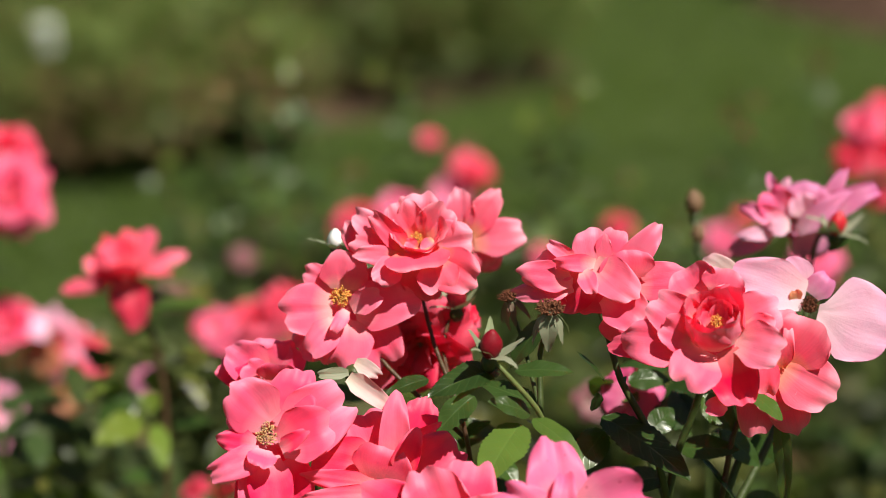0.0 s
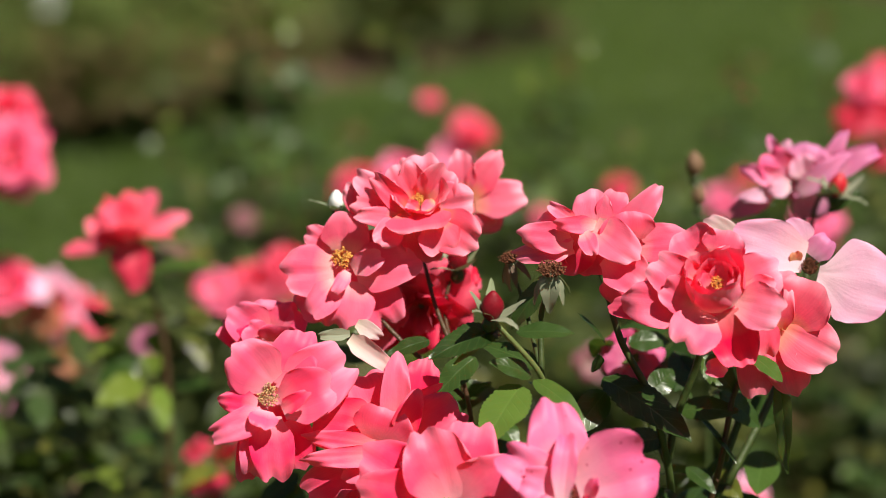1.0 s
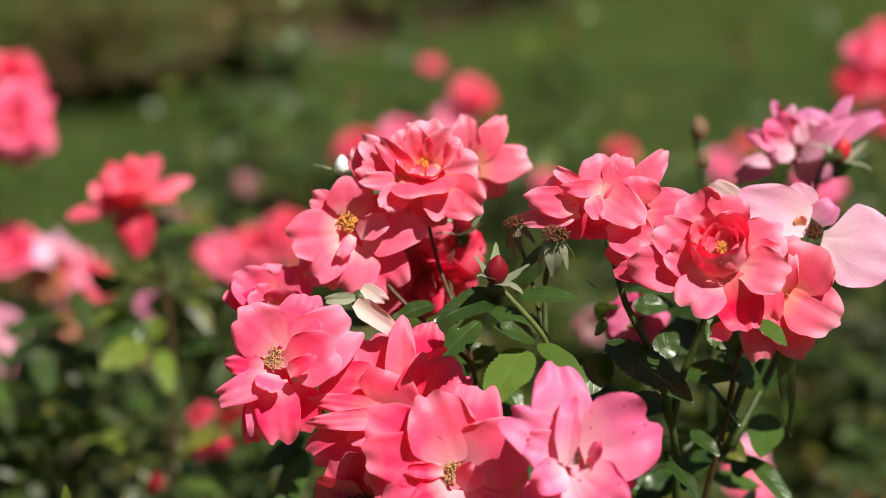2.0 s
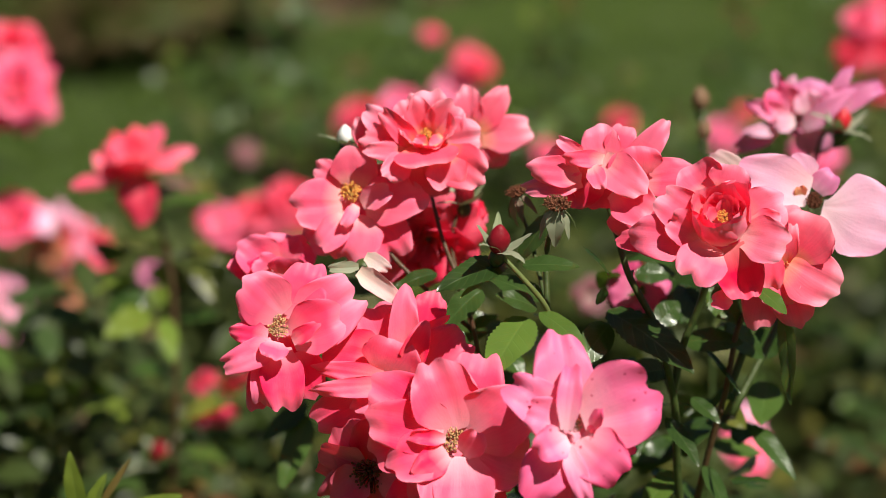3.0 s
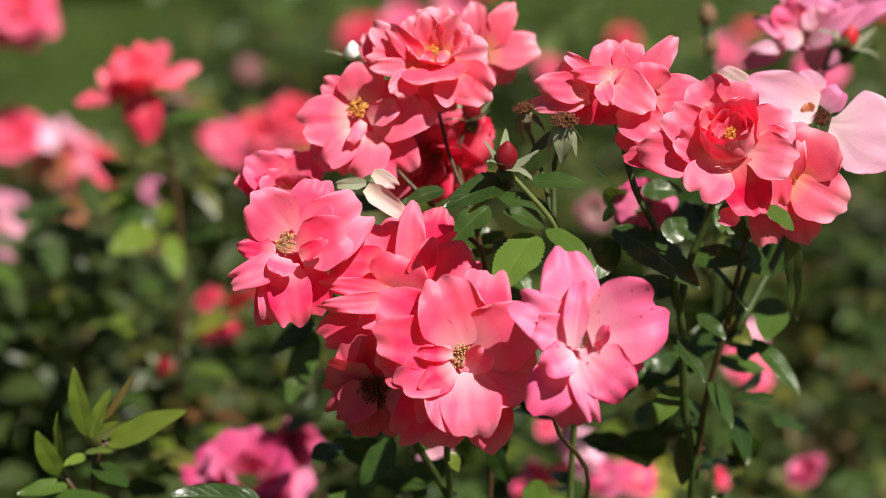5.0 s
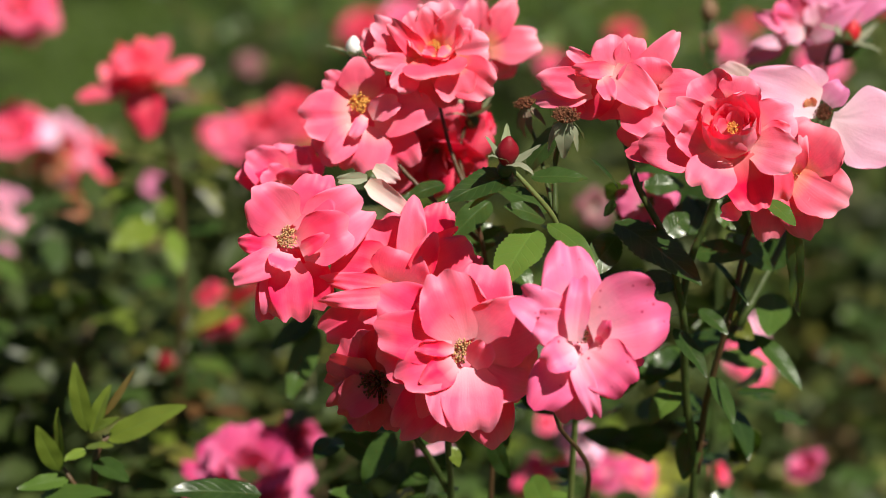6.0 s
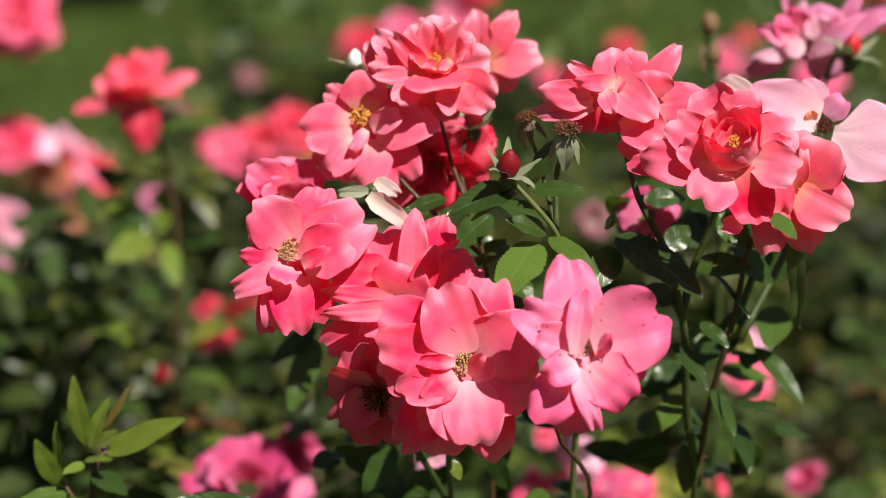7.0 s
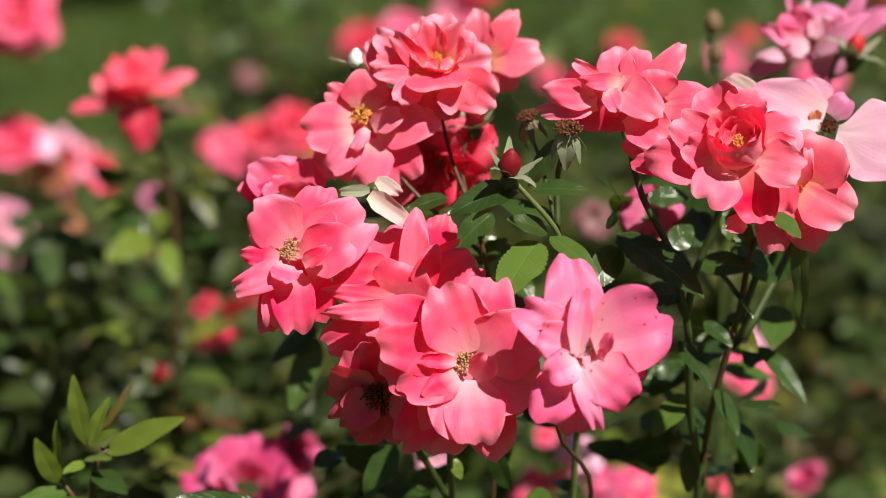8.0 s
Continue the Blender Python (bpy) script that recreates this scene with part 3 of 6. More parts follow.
def foliage_mesh(name, n, box, seed, size, material, shape=2.2, hollow=0.35, sprays=True):
    """Many small folded leaflets in sprays of five, filling a rounded bush; box = (rx, ry, z0, z1)."""
    rs = np.random.RandomState(seed)
    rx, ry, z0, z1 = box
    k = n // 5
    d = rs.normal(size=(k, 3))
    d /= np.linalg.norm(d, axis=1)[:, None]
    rad = (hollow + (1 - hollow) * rs.uniform(0, 1, k) ** 0.6) * (1 + 0.22 * np.sin(d[:, 0] * 5 + seed) * np.cos(d[:, 1] * 6 + seed * 2))
    c = d * rad[:, None]
    c[:, 0] *= rx
    c[:, 1] *= ry
    c[:, 2] = z0 + (z1 - z0) * (0.5 + 0.5 * c[:, 2])
    az = rs.uniform(0, 2 * np.pi, k)
    el = rs.uniform(-0.5, 0.5, k)
    ax = np.stack([np.cos(az) * np.cos(el), np.sin(az) * np.cos(el), np.sin(el)], -1)
    up = np.stack([rs.normal(0, 0.45, k), rs.normal(-0.1, 0.45, k), np.ones(k)], -1)
    up -= ax * (up * ax).sum(1)[:, None]
    up /= np.linalg.norm(up, axis=1)[:, None]
    sd = np.cross(up, ax)
    sz = size * rs.uniform(0.65, 1.2, k)
    # leaflet pattern: along, across, lift
    lx = np.array([0, .3, .3, .3, .68, .68, .68, 1.0])
    ly = np.array([0, -.27, 0, .27, -.25, 0, .25, 0])
    lz = np.array([0, .06, 0, .06, .03, -.03, .03, -.14])
    faces = np.array([[0, 1, 2, 2], [0, 2, 3, 3], [1, 4, 5, 2], [2, 5, 6, 3], [4, 7, 5, 5], [5, 7, 6, 6]])
    spots = [(0.95, 0.0, 0.0), (0.62, 0.10, 1.15), (0.62, -0.10, -1.15), (0.15, 0.08, 1.3), (0.15, -0.08, -1.3)]
    V, F, U = [], [], []
    base = 0
    for a0, s0, turn in spots:
        tw = turn + rs.normal(0, 0.15, k)
        t = ax * np.cos(tw)[:, None] + sd * np.sin(tw)[:, None]
        b = np.cross(up, t)
        roll = rs.normal(0, 0.25, k)
        b2 = b * np.cos(roll)[:, None] + up * np.sin(roll)[:, None]
        u2 = np.cross(t, b2)
        o = c + ax * (a0 * 1.5 * sz)[:, None] + sd * (s0 * sz)[:, None] - up * (0.25 * a0 * sz)[:, None]
        v = o[:, None] + (t[:, None] * lx[None, :, None] + b2[:, None] * ly[None, :, None] + u2[:, None] * lz[None, :, None]) * sz[:, None, None]
        V.append(v.reshape(-1, 3))
        F.append((faces[None] + (base + np.arange(k) * 8)[:, None, None]).reshape(-1, 4))
        U.append(np.tile(np.stack([lx, ly * 3.6], -1), (k, 1)))
        base += k * 8
    V, F, U = np.concatenate(V), np.concatenate(F), np.concatenate(U)
    flist = [tuple(f[:3]) if f[2] == f[3] else tuple(f) for f in F.tolist()]
    me = bpy.data.meshes.new(name)
    me.from_pydata(V.tolist(), [], flist)
    layer = me.uv_layers.new(name="along")
    li = np.fromiter((i for f in flist for i in f), dtype=np.int64)
    layer.data.foreach_set("uv", U[li].astype(np.float32).ravel())
    me.materials.append(material)
    return me


def rose_bush(at, box, n, seed, label, canes=7, size=0.042, material=None, dry=0.18):
    """A bush of thorny canes and dense foliage round its place on the ground."""
    rs = random.Random(seed)
    b = empty_thing("rose_bush", (at[0], at[1], 0), label, "rose bush", "rose bushes in the bed")
    rx, ry, z0, z1 = box
    for i in range(canes):
        a = 2 * math.pi * i / canes + rs.uniform(-0.4, 0.4)
        top = Vector((math.cos(a) * rx * rs.uniform(0.25, 0.8), math.sin(a) * ry * rs.uniform(0.25, 0.8), z1 * rs.uniform(0.72, 0.95)))
        mid = Vector((top.x * 0.45, top.y * 0.45, top.z * 0.5)) + Vector((rs.uniform(-.03, .03), rs.uniform(-.03, .03), 0))
        foot = Vector((math.cos(a) * 0.03, math.sin(a) * 0.03, -0.02))
        o = Vector(b.location)
        stem(b, [foot + o, mid + o, top + o], 0.006, 0.0025, CANE if i % 2 else STEM, "cane", 14, seed + i)
    fo = part_of_mesh("foliage", foliage_mesh("foliage", n, box, seed, size, material or FOLIAGE), material or FOLIAGE, b)
    tagged(fo, kind="stuff")
    if dry:
        f2 = part_of_mesh("dry_foliage", foliage_mesh("dry_foliage", int(n * dry), (rx * 1.05, ry * 1.05, 0.06, z1 * 0.78), seed + 5, size * 0.8, DRYLEAF), DRYLEAF, b)
        tagged(f2, kind="stuff")
    return b


def shoot(parent, points, r0, seed, nodes=8, size=0.04, tipmat=None, red=True, first=0.25, leaflets=5):
    """A tall upright shoot with compound leaves up its length; the stem is the part, each leaflet a piece of it."""
    rs = random.Random(seed)
    o = Vector(parent.location)
    line = [p - o for p in bent(points, 6)]
    n = len(line)
    st = part("shoot", tube_bm(line, [r0 * (1 - 0.65 * i / (n - 1)) for i in range(n)], 6, None, 10, seed), REDSTEM if red else STEM, parent)
    az = rs.uniform(0, 6.28)
    for k in range(nodes):
        f = first + (1 - first) * k / max(1, nodes - 1)
        i = min(n - 2, int(f * (n - 1)))
        p = line[i].lerp(line[i + 1], f * (n - 1) - i)
        az += 2.4 + rs.uniform(-0.3, 0.3)
        young = f > 0.8
        sz = size * (1.0 - 0.45 * max(0, (f - 0.7) / 0.3)) * rs.uniform(0.8, 1.15)
        rise = rs.uniform(0.1, 0.9) if young else rs.uniform(-0.6, 0.45)
        d = Vector((math.cos(az) * math.cos(rise), math.sin(az) * math.cos(rise), math.sin(rise)))
        side = d.cross(Vector((0, 0, 1))).normalized()
        up = side.cross(d)
        ln = sz * (1.25 if leaflets >= 5 else 0.9)
        stalk = tube_bm([p, p + d * ln * 0.5 + up * 0.003, p + d * ln], [0.0009, 0.0007, 0.0005], 4)
        part("leaf_stalk", stalk, STEM, st)
        lm = (tipmat or (REDLEAF if rs.random() < 0.45 else YOUNG)) if young else BEDLEAF
        for a0, turn in ((1.0, 0.0), (0.72, 1.1), (0.72, -1.1), (0.36, 1.2), (0.36, -1.2))[:leaflets]:
            t = d * math.cos(turn) + side * math.sin(turn)
            u = (up + Vector((rs.uniform(-.9, .9), rs.uniform(-1.1, .4), rs.uniform(-.2, .3)))).normalized()
            u = (u - t * u.dot(t)).normalized()
            mt = Matrix((t, u.cross(t), u)).transposed().to_4x4()
            mt.translation = p + d * ln * a0
            s2 = sz * rs.uniform(0.8, 1.1) * (1.0 if a0 == 1 else 0.85)
            me = leaf_mesh(s2, s2 * 0.34, rs.uniform(8, 24), rs.uniform(10, 70), seed * 97 + k, lm, teeth=5)
            part_of_mesh("leaf", me, lm, st, "", mt)
    return st


LEAFLETS = {}


def leaflets_of(material):
    if material.name not in LEAFLETS:
        LEAFLETS[material.name] = [leaf_mesh(1.0, 0.30, 8 + 3 * i, 15 + 9 * i, 700 + i, material, teeth=6) for i in range(5)]
    return LEAFLETS[material.name]


def leafy_sprays(bush, count, box, seed, size=0.036):
    """Compound leaves of five leaflets on the sunny outer face of a bush."""
    rs = random.Random(seed)
    rx, ry, z0, z1 = box
    for k in range(count):
        a = rs.uniform(math.pi * 0.95, math.pi * 2.05)
        h = rs.uniform(0.25, 1.0)
        f = 1.02 * math.sqrt(max(0.05, 1 - (2 * h - 1) ** 2)) * rs.uniform(0.75, 1.05)
        p = Vector((math.cos(a) * rx * f, math.sin(a) * ry * f, z0 + (z1 - z0) * h))
        az, el = a + rs.uniform(-1.2, 1.2), rs.uniform(-0.55, 0.45)
        d = Vector((math.cos(az) * math.cos(el), math.sin(az) * math.cos(el), math.sin(el)))
        side = d.cross(Vector((0, 0, 1))).normalized()
        up = side.cross(d)
        sz = size * rs.uniform(0.7, 1.15)
        ln = sz * 1.6
        st = part("leaf_stalk", tube_bm([p - d * 0.02, p + d * ln * 0.5 + up * 0.003, p + d * ln], [0.001, 0.0008, 0.0005], 4), STEM, bush)
        roll = rs.random()
        mt = YOUNG if roll < 0.15 else SPOTTED if roll < 0.24 else YELLOWED if roll < 0.26 else REDLEAF if roll < 0.30 else BEDLEAF
        for a0, turn in ((1.0, 0.0), (0.70, 1.1), (0.70, -1.1), (0.34, 1.2), (0.34, -1.2)):
            t = d * math.cos(turn) + side * math.sin(turn)
            u = up + Vector((rs.uniform(-.4, .4), rs.uniform(-.5, .2), rs.uniform(-.1, .4)))
            u = (u - t * u.dot(t)).normalized()
            m = Matrix((t, u.cross(t), u)).transposed().to_4x4() @ Matrix.Scale(sz * rs.uniform(0.8, 1.1) * (1.0 if a0 == 1 else 0.82), 4)
            m.translation = p + d * ln * a0
            part_of_mesh("leaf", rs.choice(leaflets_of(mt)), mt, st, "", m)


# ---- ground ----
def sheet(name, x0, x1, y0, y1, nx, ny, height, material, label, category):
    xs, ys = np.linspace(x0, x1, nx), np.linspace(y0, y1, ny)
    pts = np.zeros((ny, nx, 3))
    for j, y in enumerate(ys):
        for i, x in enumerate(xs):
            pts[j, i] = (x, y, height(x, y))
    me = grid_mesh(name, pts[:, ::-1], np.zeros((ny, nx, 2)), material)
    ob = new(name, me)
    for p in me.polygons:
        p.use_smooth = True
    return tagged(ob, label, category, kind="structure")


sheet("ground", -1500, 1500, -1500, 1500, 41, 41, lambda x, y: 0.0, LAWN, "wide mown green lawn in sunshine", "lawn")


def mound(cx, cy, rx, ry, h, turn=0.0):
    c, s = math.cos(turn), math.sin(turn)

    def height(x, y):
        u, v = ((x - cx) * c + (y - cy) * s) / rx, (-(x - cx) * s + (y - cy) * c) / ry
        q = max(abs(u), abs(v)) * 0.55 + math.hypot(u, v) * 0.45
        n = noise.noise(Vector((x * 3, y * 3, 1))) * 0.02 + noise.noise(Vector((x * 14, y * 14, 4))) * 0.014
        return (h + n) * (1 - min(1, max(0, (q - 0.86) / 0.14))) - 0.03 * min(1, max(0, (q - 0.9) / 0.1)) + 0.004
    return height


sheet("soil_near", -1.7, 1.7, 0.75, 4.45, 90, 96, mound(0, 2.6, 1.6, 1.8, 0.05), SOIL, "brown bark mulch of the rose bed", "flower bed")
sheet("soil_far", -6.0, 1.4, 6.2, 15.0, 130, 150, mound(-2.95, 10.4, 3.2, 2.9, 0.12, 0.72), SOIL, "reddish brown mulched soil of the far bed", "flower bed")
sheet("soil_right", 1.0, 6.0, 10.4, 15.4, 90, 90, mound(3.5, 12.8, 1.85, 1.8, 0.22, 0.3), SOIL, "dark brown mulched soil mound across the lawn", "flower bed")


def grass(name, count, x0, x1, y0, y1, seed, h):
    rs = np.random.RandomState(seed)
    x, y = rs.uniform(x0, x1, count), rs.uniform(y0, y1, count)
    hh = h * rs.uniform(0.5, 1.3, count)
    az = rs.uniform(0, 6.28, count)
    lean = rs.uniform(0.1, 0.8, count)
    w = 0.0028
    dx, dy = np.cos(az), np.sin(az)
    a = np.stack([x - dy * w, y + dx * w, np.zeros(count) - 0.002], -1)
    b = np.stack([x + dy * w, y - dx * w, np.zeros(count) - 0.002], -1)
    m1 = np.stack([x + dx * lean * hh * 0.4 - dy * w * .8, y + dy * lean * hh * 0.4 + dx * w * .8, hh * 0.6], -1)
    m2 = np.stack([x + dx * lean * hh * 0.4 + dy * w * .8, y + dy * lean * hh * 0.4 - dx * w * .8, hh * 0.6], -1)
    t = np.stack([x + dx * lean * hh, y + dy * lean * hh, hh * 0.95], -1)
    V = np.stack([a, b, m2, m1, t], 1).reshape(-1, 3)
    k = np.arange(count)[:, None] * 5
    quads = (k + np.array([[0, 1, 2, 3]])).tolist()
    tris = (k + np.array([[3, 2, 4]])).tolist()
    me = bpy.data.meshes.new(name)
    me.from_pydata(V.tolist(), [], quads + tris)
    me.uv_layers.new(name="along")
    me.materials.append(GRASS)
    ob = new(name, me)
    return tagged(ob, "short mown green grass blades of the lawn", "grass", kind="stuff")


grass("grass", 60000, -1.6, 1.9, 4.3, 8.5, 11, 0.032)
grass("grass", 50000, -2.6, 3.2, 8.5, 14.5, 12, 0.036)


# ---- the rose clusters in front ----
near_left = empty_thing("rose_bush", (0.02, 1.36, 0), "coral pink rose bush with crowded sunlit blooms", "rose bush", "rose bushes in the bed")
near_right = empty_thing("rose_bush", (0.16, 1.38, 0), "rose bush with coral and fading pale pink blooms", "rose bush", "rose bushes in the bed")

# blooms of the left cluster
b = laid_bloom(near_left, (0.0094, 1.1709, 1.0532), (-0.008, -0.947, 0.321), "wide open coral pink rose with golden stamens", ANTHER, 6.7)
lay(b, PALEHEART, (1.9, 4.7, 0.0), (-9.7, 39.4, 11.3), 17.1, cup=0.22, blunt=0.5, notch=0.1)
lay(b, PALEHEART, (5.6, 5.6, -2.8), (15.6, 43.1, 0.9), 15.3, blunt=0.6, notch=0.08)
lay(b, PALEHEART, (7.5, 1.4, -1.9), (36.1, 19.4, 12.3), 17.7, blunt=0.5, cup=0.3)
lay(b, PALEHEART, (6.7, -2.8, -3.8), (36.7, -12.5, 9.4), 18.9, blunt=0.6, cup=0.3)
lay(b, PALEHEART, (-1.7, -7.5, 0.9), (-5.0, -36.1, 12.3), 14.1, blunt=0.6, ruffle=0.18, notch=0.05, cup=0.12)
lay(b, PALEHEART, (3.9, -8.6, 1.9), (8.3, -40.3, 13.2), 15.3, blunt=0.6, ruffle=0.12, notch=0.1, cup=0.15)
lay(b, PALEHEART, (-3.6, -2.8, 2.8), (-31.1, -13.1, 7.6), 12.8, blunt=0.55, ruffle=0.14)
lay(b, PALEHEART, (-4.4, 3.6, 1.9), (-42.5, 10.8, 8.5), 13.4, blunt=0.5, cup=0.1)
lay(b, PALEHEART, (-5.0, 0.8, -1.9), (-40.6, -5.3, 0.9), 15.3, blunt=0.6, ruffle=0.14)
lay(b, PALEHEART, (-7.2, 8.3, -4.2), (-40.6, 27.8, -3.8), 15.9, blunt=0.55)
lay(b, PALEHEART, (-7.8, -12.5, -9.4), (-31.1, -41.9, -13.2), 12.2, blunt=0.55, ruffle=0.14)
lay(b, PALEHEART, (-5.0, -15.3, -8.5), (-13.9, -45.3, -12.3), 15.3, blunt=0.6, ruffle=0.14)
lay(b, PALEHEART, (8.9, -15.3, -8.0), (18.3, -47.2, -15.1), 13.4, blunt=0.55)
lay(b, PALEHEART, (7.5, -9.7, -5.7), (25.0, -27.5, -6.6), 12.8, blunt=0.6)
lay(b, PALEHEART, (-2.8, -5.8, 3.8), (-18.3, -16.9, 11.3), 7.8, blunt=0.6, ruffle=0.14)
lay(b, PALEHEART, (-3.3, 6.4, 1.9), (-21.1, 21.9, 6.6), 7.2, blunt=0.5)
lay(b, PALEHEART, (-3.3, 0.8, 3.8), (-21.7, 1.4, 11.3), 3.9, cup=0.6, blunt=0.5)
lay(b, PALEHEART, (5.0, -6.9, 1.9), (13.9, 3.1, 12.3), 7.2, cup=0.9, blunt=0.7)
lay(b, CORAL, (0.0, 0.0, -5.7), (-8.5, 23.5, -9.4), 17.0, blunt=0.6)
lay(b, CORAL, (0.0, 0.0, -5.7), (-25.0, -0.9, -9.4), 17.0, blunt=0.6)
lay(b, CORAL, (0.0, 0.0, -5.7), (-6.9, -24.0, -9.4), 17.0, blunt=0.6)
lay(b, CORAL, (0.0, 0.0, -5.7), (20.7, -14.0, -9.4), 17.0, blunt=0.6)
lay(b, CORAL, (0.0, 0.0, -5.7), (19.7, 15.4, -9.4), 17.0, blunt=0.6)
b = laid_bloom(near_left, (0.0680, 1.1443, 1.0693), (-0.056, -0.947, 0.315), "open light pink rose with paler heart", DRYANTHER, 4.1)
lay(b, PINK, (-3.5, 4.9, -2.3), (-8.4, 45.0, 0.9), 14.9, blunt=0.5, notch=0.02, cup=0.15)
lay(b, PINK, (-4.1, -2.2, 10.1), (-1.4, 29.3, 10.1), 6.0, cup=0.3, blunt=0.7, curl=0.2, roll=-0.3)
lay(b, PINK, (-5.4, 3.5, 0.9), (-33.3, 20.3, 6.5), 11.3, blunt=0.55, notch=0.1, ruffle=0.14)
lay(b, PINK, (-5.1, 0.8, 3.7), (-23.0, 7.6, 10.1), 10.1, blunt=0.6)
lay(b, PINK, (-4.1, -5.4, 7.4), (-18.7, -13.0, 15.7), 8.9, blunt=0.45)
lay(b, PINK, (-5.1, -8.1, 0.0), (-22.5, -34.7, 6.5), 12.5, blunt=0.6, cup=-0.15)
lay(b, PINK, (-4.1, -9.5, 1.8), (6.2, -39.0, 7.4), 5.4, blunt=0.5, cup=0.35)
lay(b, PINK, (-4.1, -16.3, -7.4), (-6.2, -41.2, -9.2), 12.5, blunt=0.5)
lay(b, PINK, (3.0, 3.3, -1.8), (39.3, 15.7, 2.8), 20.9, blunt=0.72, notch=0.1, cup=0.1)
lay(b, PINK, (4.1, -3.3, -4.1), (31.2, -9.2, -2.8), 7.6, blunt=0.6, notch=0.08)
lay(b, PINK, (1.9, -6.0, 0.9), (22.5, -24.9, 8.3), 13.7, blunt=0.5, cup=0.08)
lay(b, PINK, (1.4, -13.6, -6.5), (7.9, -27.6, -8.3), 9.5, blunt=0.55)
lay(b, PINK, (7.9, -2.2, 3.7), (11.7, 8.1, 12.0), 3.3, cup=0.9, blunt=0.6)
lay(b, PINK, (6.2, -3.3, 1.8), (8.9, -0.5, 7.4), 2.4, cup=0.9, blunt=0.6)
lay(b, PINK, (0.0, 0.0, -5.5), (-5.7, 15.8, -9.2), 11.5, blunt=0.6)
lay(b, PINK, (0.0, 0.0, -5.5), (-16.8, -0.6, -9.2), 11.5, blunt=0.6)
lay(b, PINK, (0.0, 0.0, -5.5), (-4.6, -16.2, -9.2), 11.5, blunt=0.6)
lay(b, PINK, (0.0, 0.0, -5.5), (13.9, -9.4, -9.2), 11.5, blunt=0.6)
lay(b, PINK, (0.0, 0.0, -5.5), (13.2, 10.3, -9.2), 11.5, blunt=0.6)
b = laid_bloom(near_left, (-0.0783, 1.2201, 1.0976), (0.062, -0.959, 0.277), "ruffled coral pink rose", ANTHER, 6.6)
lay(b, CORAL, (1.7, 5.1, 1.9), (-16.6, 23.4, 17.5), 14.5, blunt=0.55, notch=0.08, cup=0.1, roll=0.15)
lay(b, CORAL, (5.7, 2.9, -3.9), (18.3, 32.0, -1.5), 13.2, blunt=0.5)
lay(b, CORAL, (8.6, -2.9, -6.8), (41.1, 17.7, -3.9), 17.0, blunt=0.6, notch=0.12)
lay(b, CORAL, (6.3, -5.7, 2.9), (32.6, 5.1, 9.7), 13.8, blunt=0.55)
lay(b, CORAL, (7.4, -7.4, 10.7), (20.6, 1.1, 17.5), 4.3, blunt=0.3, cup=0.6)
lay(b, CORAL, (-2.3, 2.9, -1.9), (-17.1, 4.9, 0.0), 9.4, blunt=0.6)
lay(b, CORAL, (-5.1, -5.1, 3.9), (-24.3, -2.3, 9.7), 6.3, blunt=0.5, ruffle=0.18)
lay(b, CORAL, (-2.3, -9.7, 5.8), (-28.6, -21.1, 12.6), 7.7, blunt=0.45, ruffle=0.18, notch=0.1)
lay(b, CORAL, (0.6, -11.4, 0.0), (4.0, -43.4, 4.9), 11.3, blunt=0.6)
lay(b, CORAL, (-2.3, -14.3, -2.9), (-7.4, -41.1, 1.0), 9.4, blunt=0.55, cup=0.2)
lay(b, CORAL, (7.1, -11.4, -7.8), (18.3, -37.1, -8.7), 11.3, blunt=0.55)
lay(b, CORAL, (-1.1, -8.0, 5.8), (-3.4, -16.6, 16.5), 7.4, blunt=0.6, ruffle=0.16)
lay(b, CORAL, (-5.7, -17.1, -6.8), (-12.6, -43.4, -7.8), 7.4, blunt=0.5)
lay(b, CORAL, (0.0, 0.0, -5.8), (-7.0, 19.3, -9.7), 14.0, blunt=0.6)
lay(b, CORAL, (0.0, 0.0, -5.8), (-20.6, -0.7, -9.7), 14.0, blunt=0.6)
lay(b, CORAL, (0.0, 0.0, -5.8), (-5.7, -19.8, -9.7), 14.0, blunt=0.6)
lay(b, CORAL, (0.0, 0.0, -5.8), (17.0, -11.5, -9.7), 14.0, blunt=0.6)
lay(b, CORAL, (0.0, 0.0, -5.8), (16.2, 12.7, -9.7), 14.0, blunt=0.6)
b = laid_bloom(near_left, (-0.0856, 1.2961, 1.1083), (0.064, -0.965, 0.254), "deep pink rose half hidden behind others")
lay(b, HOTPINK, (1.5, -0.6, 0.0), (-18.1, 12.1, 6.1), 11.9, blunt=0.5)
lay(b, HOTPINK, (2.4, 0.9, -3.1), (2.4, 18.1, 2.0), 13.9, blunt=0.6)
lay(b, HOTPINK, (6.0, -0.6, -3.1), (18.7, 13.9, 0.0), 11.3, blunt=0.5)
lay(b, HOTPINK, (0.0, -2.4, 5.1), (-9.0, 3.9, 12.3), 7.8, blunt=0.6)
lay(b, HOTPINK, (7.5, -4.2, 5.1), (8.4, 4.8, 13.3), 10.6, blunt=0.6)
lay(b, HOTPINK, (-0.6, -2.4, 2.0), (-15.7, -2.1, 7.2), 7.8, blunt=0.5)
lay(b, HOTPINK, (-4.5, -3.6, -3.1), (-23.5, 3.6, 0.0), 8.4, blunt=0.4)
lay(b, HOTPINK, (0.0, 0.0, -6.1), (-4.5, 12.5, -10.2), 8.2, blunt=0.6)
lay(b, HOTPINK, (0.0, 0.0, -6.1), (-13.3, -0.5, -10.2), 8.2, blunt=0.6)
